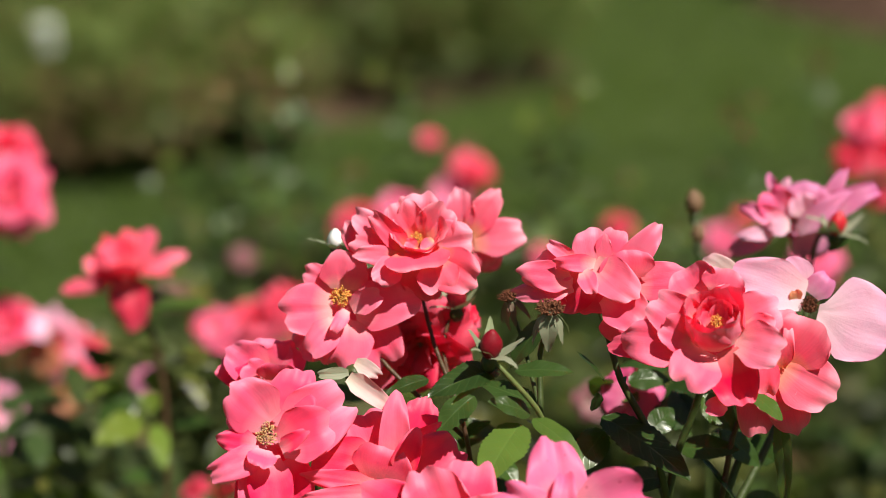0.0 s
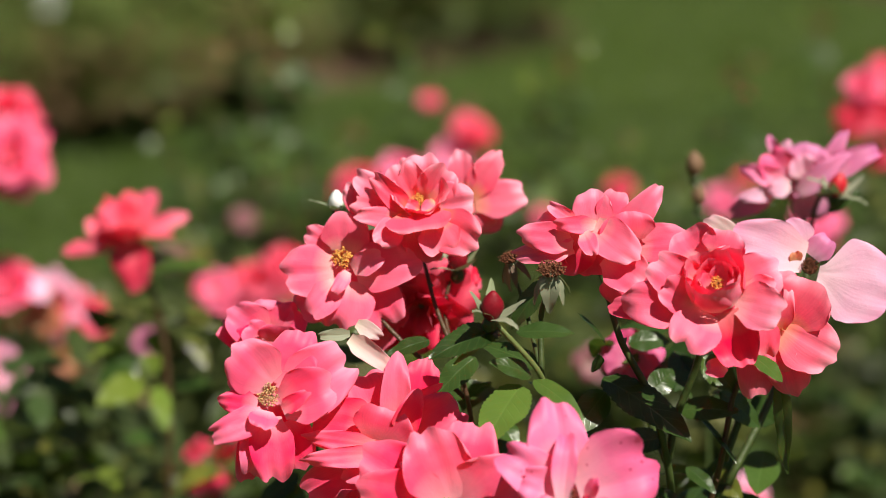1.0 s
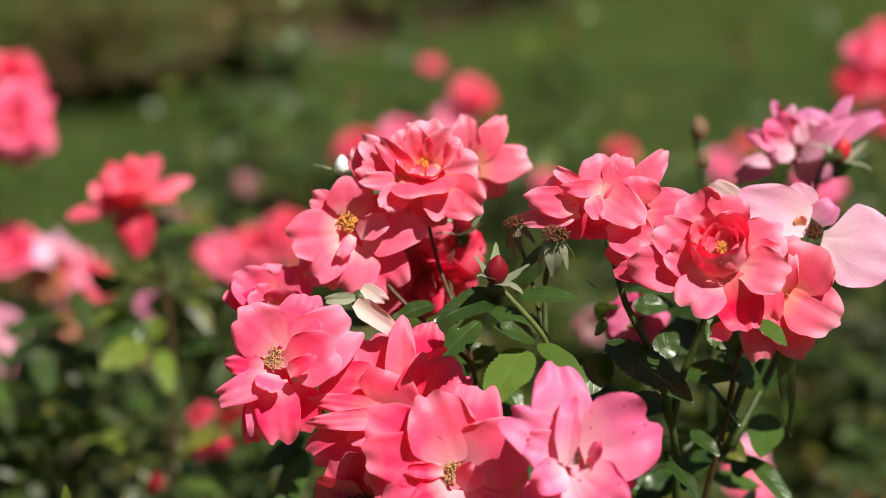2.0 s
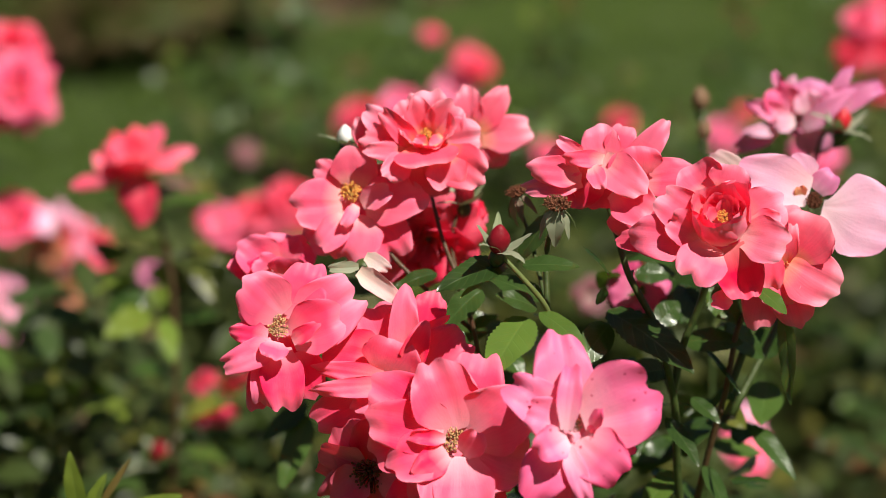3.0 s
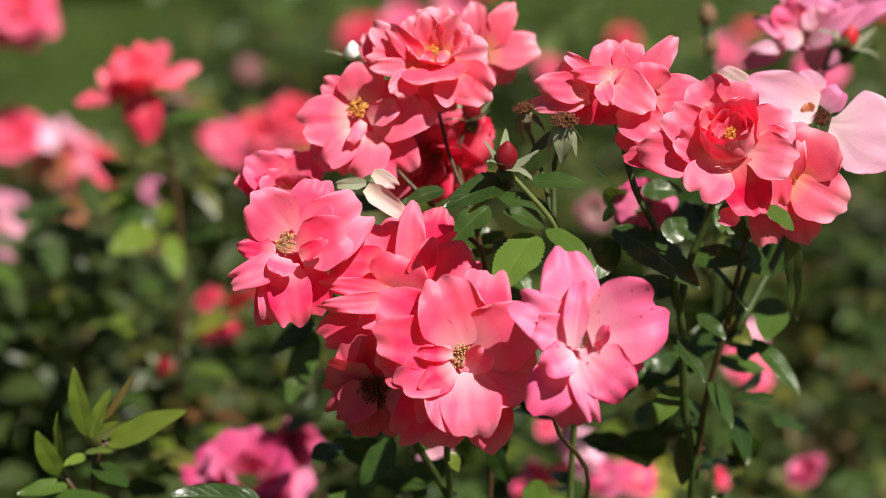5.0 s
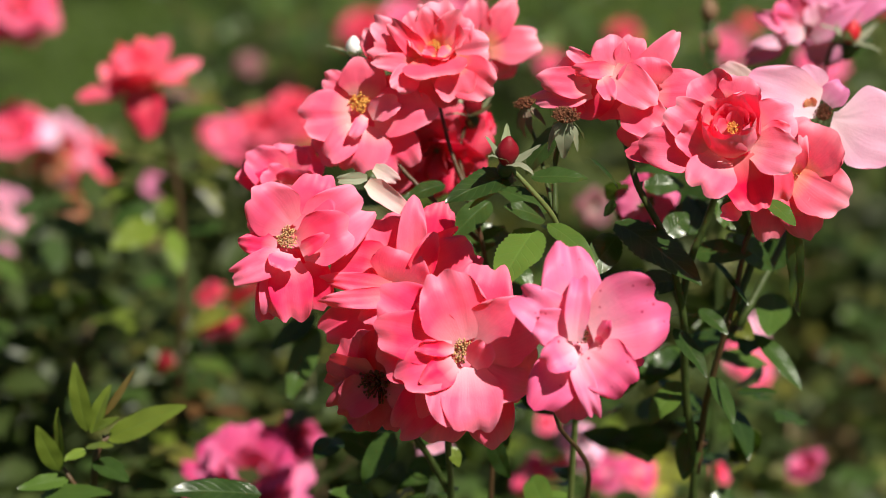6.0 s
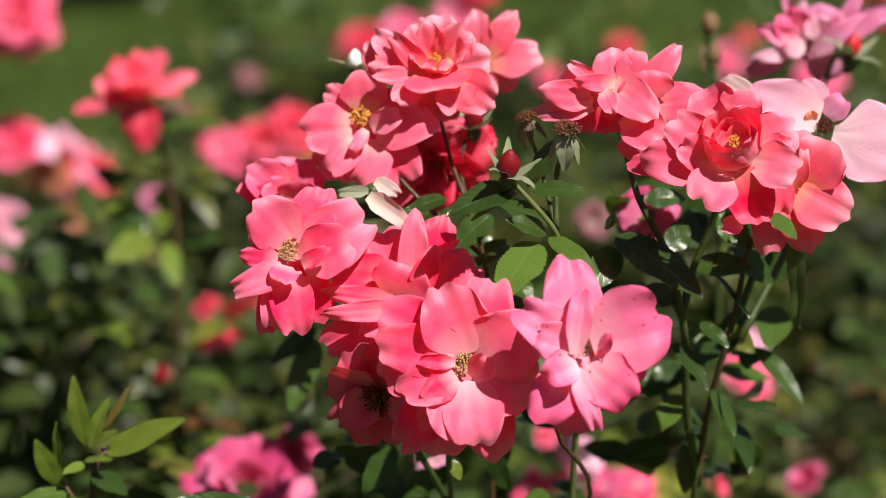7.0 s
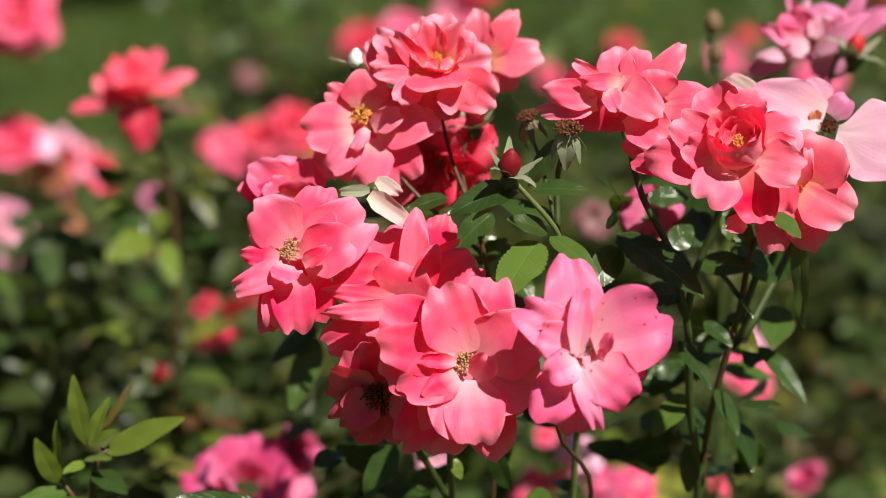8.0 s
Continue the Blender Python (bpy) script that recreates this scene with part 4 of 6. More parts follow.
lay(b, HOTPINK, (0.0, 0.0, -6.1), (-3.7, -12.7, -10.2), 8.2, blunt=0.6)
lay(b, HOTPINK, (0.0, 0.0, -6.1), (11.0, -7.4, -10.2), 8.2, blunt=0.6)
lay(b, HOTPINK, (0.0, 0.0, -6.1), (10.4, 8.2, -10.2), 8.2, blunt=0.6)
b = laid_bloom(near_left, (-0.0179, 1.2283, 1.0718), (0.014, -0.956, 0.294), "coral rose seen from its side")
lay(b, DEEP, (-5.8, 10.1, -6.9), (-15.6, 32.9, -5.9), 15.9, blunt=0.6)
lay(b, DEEP, (-7.8, 4.3, -1.0), (-39.6, 9.8, 2.0), 14.6, blunt=0.5)
lay(b, DEEP, (1.7, 4.3, -1.0), (4.0, 42.8, 4.9), 7.8, blunt=0.5, cup=0.3)
lay(b, DEEP, (10.4, 10.1, -5.9), (18.5, 39.9, -4.4), 9.5, blunt=0.75)
lay(b, DEEP, (5.8, 2.3, 6.9), (13.9, 24.3, 12.8), 6.9, blunt=0.3, cup=0.4)
lay(b, DEEP, (12.4, 19.7, 0.0), (26.3, 26.9, 4.9), 2.6, blunt=0.3, cup=0.6)
lay(b, DEEP, (8.7, 0.6, 0.0), (35.8, 15.6, 3.9), 14.0, blunt=0.6, ruffle=0.14)
lay(b, DEEP, (-6.4, -1.7, 2.9), (0.0, 15.0, 11.8), 15.9, blunt=0.6, cup=0.3)
lay(b, DEEP, (-7.8, -3.5, 3.9), (-42.8, 1.2, 11.8), 5.5, blunt=0.5, ruffle=0.15)
lay(b, DEEP, (-6.4, -8.1, 5.9), (-43.4, -10.4, 16.7), 5.5, blunt=0.4, ruffle=0.14)
lay(b, DEEP, (-10.7, -11.6, -4.9), (-43.9, -27.7, -7.9), 11.4, blunt=0.6)
lay(b, DEEP, (-8.1, -11.6, 3.9), (-23.7, -20.2, 6.9), 6.4, blunt=0.5, cup=0.4)
lay(b, DEEP, (-2.0, -5.8, -3.9), (-9.2, -28.9, -6.9), 14.0, blunt=0.5)
lay(b, DEEP, (0.0, 0.0, -5.9), (-5.5, 15.2, -9.8), 11.0, blunt=0.6)
lay(b, DEEP, (0.0, 0.0, -5.9), (-16.2, -0.6, -9.8), 11.0, blunt=0.6)
lay(b, DEEP, (0.0, 0.0, -5.9), (-4.5, -15.6, -9.8), 11.0, blunt=0.6)
lay(b, DEEP, (0.0, 0.0, -5.9), (13.4, -9.1, -9.8), 11.0, blunt=0.6)
lay(b, DEEP, (0.0, 0.0, -5.9), (12.8, 10.0, -9.8), 11.0, blunt=0.6)
b = laid_bloom(near_left, (-0.0438, 1.3022, 1.1477), (0.033, -0.974, 0.226), "open coral rose with a few broad petals", YELLOWANTHER, 6.0)
lay(b, LIGHT, (-4.8, -6.0, 1.0), (-31.5, -7.8, 8.2), 13.9, blunt=0.6, notch=0.14, cup=0.08)
lay(b, LIGHT, (-4.2, 4.2, -3.1), (-18.6, 15.0, 2.0), 7.2, blunt=0.65)
lay(b, LIGHT, (1.2, 3.6, 0.0), (3.0, 24.0, 6.1), 12.6, blunt=0.5)
lay(b, LIGHT, (6.6, 1.2, -3.1), (30.6, 10.2, 2.0), 9.9, blunt=0.5)
lay(b, LIGHT, (7.2, -6.0, 2.0), (40.8, -1.2, 9.2), 13.2, blunt=0.4, cup=0.12)
lay(b, LIGHT, (5.4, -6.0, 6.1), (21.0, 1.8, 13.3), 6.6, blunt=0.5, cup=0.4)
lay(b, LIGHT, (12.6, -13.2, -4.1), (26.4, -35.4, -1.5), 12.6, blunt=0.6, notch=0.14)
lay(b, LIGHT, (4.2, -12.0, 0.0), (-1.2, -37.8, 6.1), 15.2, blunt=0.6)
lay(b, LIGHT, (-3.0, -13.8, 2.0), (-17.4, -29.4, 8.2), 8.4, blunt=0.55)
lay(b, LIGHT, (3.0, -7.2, 5.1), (-4.2, -18.6, 12.3), 3.9, blunt=0.5, cup=0.5)
lay(b, LIGHT, (-6.9, -16.2, -6.1), (-22.8, -29.4, -5.1), 11.9, blunt=0.5)
lay(b, LIGHT, (0.0, 0.0, -6.1), (-6.0, 16.4, -10.2), 11.9, blunt=0.6)
lay(b, LIGHT, (0.0, 0.0, -6.1), (-17.4, -0.6, -10.2), 11.9, blunt=0.6)
lay(b, LIGHT, (0.0, 0.0, -6.1), (-4.8, -16.7, -10.2), 11.9, blunt=0.6)
lay(b, LIGHT, (0.0, 0.0, -6.1), (14.4, -9.7, -10.2), 11.9, blunt=0.6)
lay(b, LIGHT, (0.0, 0.0, -6.1), (13.7, 10.7, -10.2), 11.9, blunt=0.6)
b = laid_bloom(near_left, (-0.0042, 1.3056, 1.1775), (0.003, -0.979, 0.204), "full double coral rose with golden heart", YELLOWANTHER, 3.9)
heart(b, (0.6, -1.8, -1.2), (0.0, 0.55, 0.83), ((7, 17.9, 10.2, 50, 62, 4.8, HEART),))
lay(b, HEART, (-1.2, 0.0, -1.0), (-10.2, 20.3, 9.2), 10.5, cup=0.4, blunt=0.6, ruffle=0.18)
lay(b, HEART, (1.5, 0.0, -4.1), (3.0, 24.5, 5.1), 11.8, cup=0.3, blunt=0.55, ruffle=0.18)
lay(b, HEART, (5.4, -0.6, -1.0), (15.6, 17.3, 9.2), 10.5, cup=0.4, blunt=0.6, ruffle=0.18)
lay(b, HEART, (-4.2, -6.0, 5.1), (-23.9, 13.2, 11.2), 6.0, blunt=0.5, cup=0.3)
lay(b, HEART, (-14.4, -1.8, -3.1), (-32.3, 14.4, 3.1), 7.8, blunt=0.5, ruffle=0.15)
lay(b, HEART, (-8.4, -7.8, 1.0), (-33.5, 0.0, 5.1), 9.9, blunt=0.55)
lay(b, HEART, (-23.3, -7.8, -7.1), (-37.7, 7.8, -3.1), 7.8, blunt=0.6, ruffle=0.18)
lay(b, HEART, (-9.6, -9.6, 5.1), (-32.3, -7.2, 14.2), 5.4, blunt=0.5, ruffle=0.18)
lay(b, HEART, (-8.4, -12.0, 5.1), (-21.5, -21.5, 20.3), 7.8, blunt=0.6, ruffle=0.18)
lay(b, HEART, (0.0, -4.8, 6.1), (1.8, -16.2, 22.4), 17.1, blunt=0.65, ruffle=0.13)
lay(b, HEART, (6.6, -3.0, 1.0), (29.3, 1.2, 8.1), 11.2, blunt=0.6, ruffle=0.18)
lay(b, HEART, (9.6, -9.6, 3.1), (30.5, -23.9, 17.3), 12.5, blunt=0.65, ruffle=0.18)
# two lower petals in deeper coral: shade painted into the underside
lay(b, DEEP, (0.6, -10.8, 4.1), (6.6, -32.9, -9.2), 11.8, blunt=0.5)
lay(b, DEEP, (-7.5, -10.8, 4.1), (-12.6, -26.9, -9.2), 12.5, blunt=0.5)
lay(b, HEART, (9.0, -11.7, 9.2), (13.8, -28.1, 12.2), 11.2, blunt=0.6, ruffle=0.15)
lay(b, HEART, (0.6, -4.8, 5.1), (-6.0, -1.8, 10.2), 3.9, blunt=0.6, cup=0.6)
lay(b, HEART, (9.0, -0.6, 4.1), (3.6, -6.6, 9.2), 4.2, blunt=0.6, cup=0.6)
lay(b, HEART, (0.0, 0.0, -6.1), (-5.9, 16.3, -10.2), 11.8, blunt=0.6)
lay(b, HEART, (0.0, 0.0, -6.1), (-17.3, -0.6, -10.2), 11.8, blunt=0.6)
lay(b, HEART, (0.0, 0.0, -6.1), (-4.8, -16.7, -10.2), 11.8, blunt=0.6)
lay(b, HEART, (0.0, 0.0, -6.1), (14.4, -9.7, -10.2), 11.8, blunt=0.6)
lay(b, HEART, (0.0, 0.0, -6.1), (13.7, 10.7, -10.2), 11.8, blunt=0.6)
b = laid_bloom(near_left, (0.0246, 1.3745, 1.1638), (-0.018, -0.979, 0.204), "coral rose turned away")
lay(b, HEART, (-5.4, 2.8, 0.0), (-5.0, 27.1, 4.3), 8.2, blunt=0.55, cup=0.4)
lay(b, HEART, (0.0, 1.9, 0.0), (15.7, 25.8, 4.3), 8.2, blunt=0.55, cup=0.3)
lay(b, HEART, (1.9, -1.9, 0.0), (30.2, 2.5, 5.4), 10.4, blunt=0.65)
lay(b, HEART, (1.9, -4.4, -3.2), (17.0, -14.5, -7.5), 11.8, blunt=0.5)
lay(b, HEART, (0.0, -2.5, -1.1), (6.9, -18.9, -2.1), 11.8, blunt=0.5)
lay(b, HEART, (-3.8, 1.3, -3.2), (-3.1, -17.6, -5.4), 13.9, blunt=0.5)
lay(b, HEART, (0.0, 0.0, -6.4), (-4.7, 13.0, -10.7), 8.6, blunt=0.6)
lay(b, HEART, (0.0, 0.0, -6.4), (-13.8, -0.5, -10.7), 8.6, blunt=0.6)
lay(b, HEART, (0.0, 0.0, -6.4), (-3.8, -13.3, -10.7), 8.6, blunt=0.6)
lay(b, HEART, (0.0, 0.0, -6.4), (11.5, -7.7, -10.7), 8.6, blunt=0.6)
lay(b, HEART, (0.0, 0.0, -6.4), (10.9, 8.5, -10.7), 8.6, blunt=0.6)
b = laid_bloom(near_left, (-0.0358, 1.2427, 1.1218), (0.028, -0.966, 0.255), "withered white petals")
lay(b, WHITE, (-2.3, -1.7, 2.0), (20.8, -18.5, 2.0), 5.5, blunt=0.35, cup=0.4)
lay(b, WHITE, (1.2, 5.8, 0.0), (13.9, -1.2, 2.0), 4.3, blunt=0.5, cup=0.3)
lay(b, SEPAL, (-2.3, 0.6, 0.0), (-17.9, -0.6, 3.9), 3.2, blunt=0.5, cup=0.3)
# shaded roses of the cluster: deep red petals carry the shade in their colour
shaped_bloom(near_left, (-0.0315, 1.2044, 1.0252), (-0.40, -0.85, -0.05), 0.0003, (
    (130, 92, 48, 12, 6, 0), (168, 96, 48, 10, 6, 0), (195, 106, 36, 4, -4, 0), (218, 100, 42, 16, 6, 0), (246, 98, 42, 10, 2, 0), (276, 84, 42, 10, 2, 0), (80, 94, 48, 10, 4, 0), (20, 90, 48, 10, 4, 0), (230, 70, 34, 34, 26, 2)),
    RED, 21, DRYANTHER, "shaded red rose with dark stamens", tuft=26)
bloom(near_left, (-0.0028, 1.3389, 1.1124), (-0.1, -0.8, -0.1), 0.0304, RAGGED, RED, 45, None, 50, "red rose deep in the shade of others")
bloom(near_left, (0.0162, 1.3472, 1.1232), (0.2, -0.7, 0.5), 0.0143, RAGGED, RED, 50, None, 0, "small red rose in the shade", n=9, m=8)
bloom(near_left, (-0.0259, 1.3283, 1.1119), (-0.3, -0.8, 0.2), 0.0185, OPEN, SCARLET, 53, None, 0, "red rose in the shade", n=9, m=8)
bud(near_left, (0.0166, 1.3341, 1.132), (0.05, 0, 1), 0.0160, BUDRED, 5, "closed red bud")
bud(near_left, (-0.0479, 1.3383, 1.1645), (0.0, 0, 1), 0.0123, TAGWHITE, 6, "small white faded bud")
bud(near_left, (0.0318, 1.2106, 1.1367), (0.10, -0.25, 1), 0.0169, BUDRED, 7, "tight red bud in pale sepals")

# spent roses: dry brown stamens over hanging sepals
def spent_rose(at, axis, r, seed, label, sepal_material):
    bm = bmesh.new()
    bmesh.ops.create_uvsphere(bm, u_segments=12, v_segments=8, radius=r * 0.86, matrix=Matrix.Translation((0, 0, -r * 0.25)) @ Matrix.Diagonal((1, 1, 1.1, 1)))
    sp = part("spent_rose", bm, SEPAL, near_left, label, Matrix.Translation(Vector(at) - Vector(near_left.location)) @ frame_from(axis))
    stamens(sp, r * 1.45, seed, DRYANTHER, 190)
    for i, (a, L, W, tilt) in enumerate(((262, 4.4, 1.45, 74), (318, 3.6, 0.80, 62), (205, 3.8, 0.95, 58), (20, 3.4, 0.9, 50), (120, 3.4, 0.9, 50))):
        me = leaf_mesh(r * L, r * W, 20, 30, seed * 7 + i, sepal_material, n=9, pointed=True)
        part_of_mesh("sepal", me, sepal_material, sp, "", Matrix.Rotation(radians(a), 4, "Z") @ Matrix.Translation((r * 0.7, 0, 0)) @ Matrix.Rotation(radians(tilt), 4, "Y"))


spent_rose((0.0621, 1.2264, 1.1554), (0.0, -0.3, 1), 0.0043, 4, "spent rose with brown stamens", SEPAL)
spent_rose((0.0442, 1.2770, 1.1505), (-0.25, -0.2, 1), 0.0036, 9, "dried spent rose with brown sepals", DRYSEPAL)

# stems of the left cluster
stem(near_left, [(0.0335, 1.2106, 1.1367), (0.0425, 1.2099, 1.127), (0.0571, 1.2146, 1.1072), (0.0656, 1.2331, 1.0703), (0.0722, 1.2796, 0.9792), (0.05, 1.40, 0.3), (0.03, 1.36, -0.02)], 0.0012, 0.0020, LITSTEM, thorns=6, seed=3)
stem(near_left, [(0.0442, 1.2770, 1.1475), (0.0513, 1.2702, 1.1267), (0.0576, 1.2400, 1.1037)], 0.0009, 0.0013)
stem(near_left, [(0.0621, 1.2255, 1.1521), (0.0576, 1.2354, 1.1326), (0.0576, 1.2271, 1.1037)], 0.0012, 0.0018)
stem(near_left, [(-0.0028, 1.3299, 1.1463), (0.0048, 1.3049, 1.121), (0.0197, 1.2788, 1.0844), (0.0294, 1.289, 1.0115), (0.0271, 1.3051, 0.923), (0.02, 1.38, 0.3), (0.02, 1.36, -0.02)], 0.0010, 0.0018, REDSTEM, thorns=6, seed=4)
stem(near_left, [(0.0166, 1.3341, 1.132), (0.02, 1.3486, 1.11), (0.013, 1.3329, 1.0916), (0.0199, 1.2884, 1.0817)], 0.0009, 0.0012, REDSTEM)
stem(near_left, [(-0.0424, 1.3221, 1.1371), (-0.0193, 1.2967, 1.1106), (0.0198, 1.2819, 1.0773)], 0.0010, 0.0014, REDSTEM)
stem(near_left, [(-0.0479, 1.3389, 1.1631), (-0.041, 1.3229, 1.1291), (-0.0163, 1.3007, 1.1065)], 0.0008, 0.0012, REDSTEM)
stem(near_left, [(0.0272, 1.378, 1.1579), (0.0167, 1.3409, 1.1374), (0.0096, 1.3283, 1.1119), (0.0193, 1.2876, 1.0788)], 0.0009, 0.0012, REDSTEM)
stem(near_left, [(-0.0748, 1.2471, 1.0828), (-0.0502, 1.2966, 1.038), (-0.0012, 1.3053, 0.9961), (0.0283, 1.2997, 0.9586)], 0.0017, 0.003)
stem(near_left, [(-0.0228, 1.241, 1.0618), (-0.0072, 1.2708, 1.0209), (0.0238, 1.3044, 0.9568)], 0.0017, 0.003)
stem(near_left, [(0.0079, 1.1843, 1.0456), (0.0032, 1.2293, 0.9852), (0.0049, 1.2771, 0.9343), (0.01, 1.39, 0.45), (0.01, 1.36, -0.02)], 0.0015, 0.0024, STEM, thorns=4, seed=5)
stem(near_left, [(0.0708, 1.1681, 1.0614), (0.0583, 1.2138, 1.0034), (0.0787, 1.2515, 0.9537), (0.05, 1.40, 0.5), (0.03, 1.37, -0.02)], 0.0010, 0.0016, REDSTEM)
stem(near_left, [(-0.0354, 1.2178, 1.0174), (-0.0133, 1.2575, 0.9745), (0.0049, 1.2817, 0.9324)], 0.0015, 0.002)
stem(near_left, [(-0.0919, 1.3359, 1.102), (-0.0698, 1.3273, 1.0543), (-0.0263, 1.3183, 1.0049), (0.0238, 1.3091, 0.955)], 0.0014, 0.002)

# leaves of the left cluster
for base, tip, w, up, mt, fold, droop in (
    ((0.0470, 1.2134, 1.1031), (0.0280, 1.1802, 1.0855), 88, (-0.30, -0.70, 0.62), LITLEAF, 10, 20),
    ((0.0534, 1.2142, 1.1058), (0.0761, 1.1885, 1.0963), 44, (0.1, -0.55, 0.8), LEAF, 14, 30),
    ((0.0446, 1.2139, 1.13), (0.0725, 1.2093, 1.1323), 46, (0.05, -0.45, 0.9), LEAF, 18, 20),
    ((0.0371, 1.2172, 1.1306), (0.0022, 1.1969, 1.1252), 66, (-0.1, -0.55, 0.8), LEAF, 18, 30),
    ((0.0343, 1.2181, 1.1265), (0.0134, 1.2005, 1.1196), 24, (-0.2, -0.4, 0.9), YOUNG, 20, 20),
    ((0.0522, 1.2148, 1.108), (0.0326, 1.2054, 1.1186), 44, (-0.1, -0.6, 0.7), LEAF, 12, 25),
    ((0.0564, 1.2331, 1.1065), (0.0279, 1.2468, 1.1177), 50, (-0.1, -0.5, 0.8), LEAF, 12, 25),
    ((0.0902, 1.2605, 1.0933), (0.1327, 1.2242, 1.0755), 92, (0.3, -0.55, 0.7), LEAF, 8, 25),
    ((0.0872, 1.2616, 1.097), (0.0871, 1.2541, 1.1073), 34, (0.4, -0.8, 0.3), LEAF, 8, 10),
    ((0.0916, 1.2587, 1.0871), (0.0743, 1.2337, 1.0726), 62, (0.2, -0.8, 0.5), LEAF, 8, 20),
    ((0.0772, 1.2601, 1.1278), (0.0907, 1.2418, 1.1185), 16, (0.5, -0.3, 0.6), LEAF, 30, 15),
    ((0.0602, 1.2645, 1.1432), (0.043, 1.2677, 1.1182), 50, (-0.5, -0.6, 0.4), LEAF, 10, 10),
    ((0.0018, 1.2854, 1.1074), (-0.0205, 1.2739, 1.1037), 40, (0.0, -0.5, 0.8), LEAF, 12, 25),
    ((0.0255, 1.2733, 1.1014), (0.0047, 1.2587, 1.0871), 60, (0.0, -0.5, 0.8), LEAF, 12, 25),
    ((0.0289, 1.2817, 1.0585), (0.0197, 1.2647, 1.0356), 50, (0.0, -0.8, 0.5), LEAF, 12, 25),
    ((0.0671, 1.2618, 1.0615), (0.0467, 1.268, 1.0471), 60, (0.0, -0.6, 0.7), LEAF, 12, 25),
    ((-0.0741, 1.3978, 0.9919), (-0.0887, 1.3672, 0.9581), 64, (-0.2, -0.9, 0.2), LEAF, 10, 10),
    ((-0.0741, 1.3996, 0.9983), (-0.0998, 1.3847, 0.9824), 50, (-0.3, -0.7, 0.4), LEAF, 10, 20),
    ((-0.0571, 1.295, 0.9603), (-0.0685, 1.2737, 0.9586), 60, (-0.2, -0.6, 0.7), LEAF, 10, 20),
    ((0.0265, 1.2856, 0.9639), (0.0355, 1.2703, 0.9469), 54, (-0.6, -0.7, 0.1), LEAF, 10, 20),
    ((-0.0257, 1.2771, 0.9704), (-0.044, 1.2695, 0.9439), 60, (-0.2, -0.7, 0.5), LEAF, 10, 20),
    ((0.0048, 1.2468, 0.9738), (0.0093, 1.2439, 0.9637), 26, (0.2, -0.8, 0.3), YOUNG, 10, 20),
):
    leaf(near_left, base, tip, w * 1.26 / 4446, up, mt, fold, droop, int(w * 7 + tip[0] * 900))

# blooms of the right cluster
b = laid_bloom(near_right, (0.0870, 1.2579, 1.1745), (-0.067, -0.975, 0.213), "open coral rose seen over its rim", YELLOWANTHER, 2.9)
lay(b, LIGHT, (0.0, -0.6, -4.9), (-0.9, 18.5, -2.0), 10.2, blunt=0.6, cup=0.3)
lay(b, LIGHT, (6.1, 0.6, -5.9), (13.0, 17.9, -3.9), 8.1, blunt=0.65)
lay(b, LIGHT, (16.5, -1.4, -2.0), (34.1, 19.7, 2.9), 7.8, blunt=0.25)
lay(b, DEEP, (18.2, -7.5, 2.0), (15.9, 6.9, 7.9), 14.0, blunt=0.6, ruffle=0.14)
lay(b, LIGHT, (-9.5, 2.3, 1.0), (-22.8, 11.6, 5.9), 4.0, blunt=0.4, cup=0.5)
lay(b, LIGHT, (-6.6, -0.6, -2.0), (-28.6, 1.7, 2.9), 8.1, blunt=0.5)
lay(b, LIGHT, (1.4, 0.6, 2.9), (-19.9, 1.2, 9.8), 4.6, blunt=0.5, curl=0.2)
lay(b, LIGHT, (0.0, 0.0, 2.9), (22.3, -16.2, 14.7), 10.2, blunt=0.5)
lay(b, LIGHT, (18.8, -10.1, -2.9), (47.7, -6.4, 0.0), 10.2, blunt=0.6)
lay(b, LIGHT, (-4.9, -2.9, 6.9), (0.3, -14.5, 17.7), 4.9, blunt=0.5)
lay(b, LIGHT, (-10.1, -7.2, 0.0), (-37.6, -2.9, 5.9), 8.1, blunt=0.5, roll=-0.2)
lay(b, LIGHT, (-10.1, -10.4, -2.0), (-40.7, -14.5, 0.0), 6.4, blunt=0.45)
# front underside petals, darkened by colour where they lie in shadow
lay(b, DEEP, (-4.9, -2.9, 1.0), (-21.1, -20.8, -9.8), 14.0, blunt=0.6, curl=-0.15, claw=0.8)
lay(b, DEEP, (0.3, -4.0, 1.0), (-5.5, -24.3, -9.8), 14.0, blunt=0.6, curl=-0.15, claw=0.8)
lay(b, LIGHT, (6.6, -14.5, -1.0), (25.1, -29.5, 11.8), 11.4, blunt=0.6, ruffle=0.14)
lay(b, LIGHT, (13.0, -21.7, -4.9), (20.2, -38.1, -6.9), 14.0, blunt=0.5)
lay(b, LIGHT, (0.0, 0.0, -5.9), (-4.3, 11.9, -9.8), 7.9, blunt=0.6)
lay(b, LIGHT, (0.0, 0.0, -5.9), (-12.7, -0.4, -9.8), 7.9, blunt=0.6)
lay(b, LIGHT, (0.0, 0.0, -5.9), (-3.5, -12.2, -9.8), 7.9, blunt=0.6)
lay(b, LIGHT, (0.0, 0.0, -5.9), (10.5, -7.1, -9.8), 7.9, blunt=0.6)
lay(b, LIGHT, (0.0, 0.0, -5.9), (10.0, 7.8, -9.8), 7.9, blunt=0.6)
b = laid_bloom(near_right, (0.1451, 1.2159, 1.1550), (-0.115, -0.965, 0.234), "coral rose with a cupped double heart", YELLOWANTHER, 3.7)
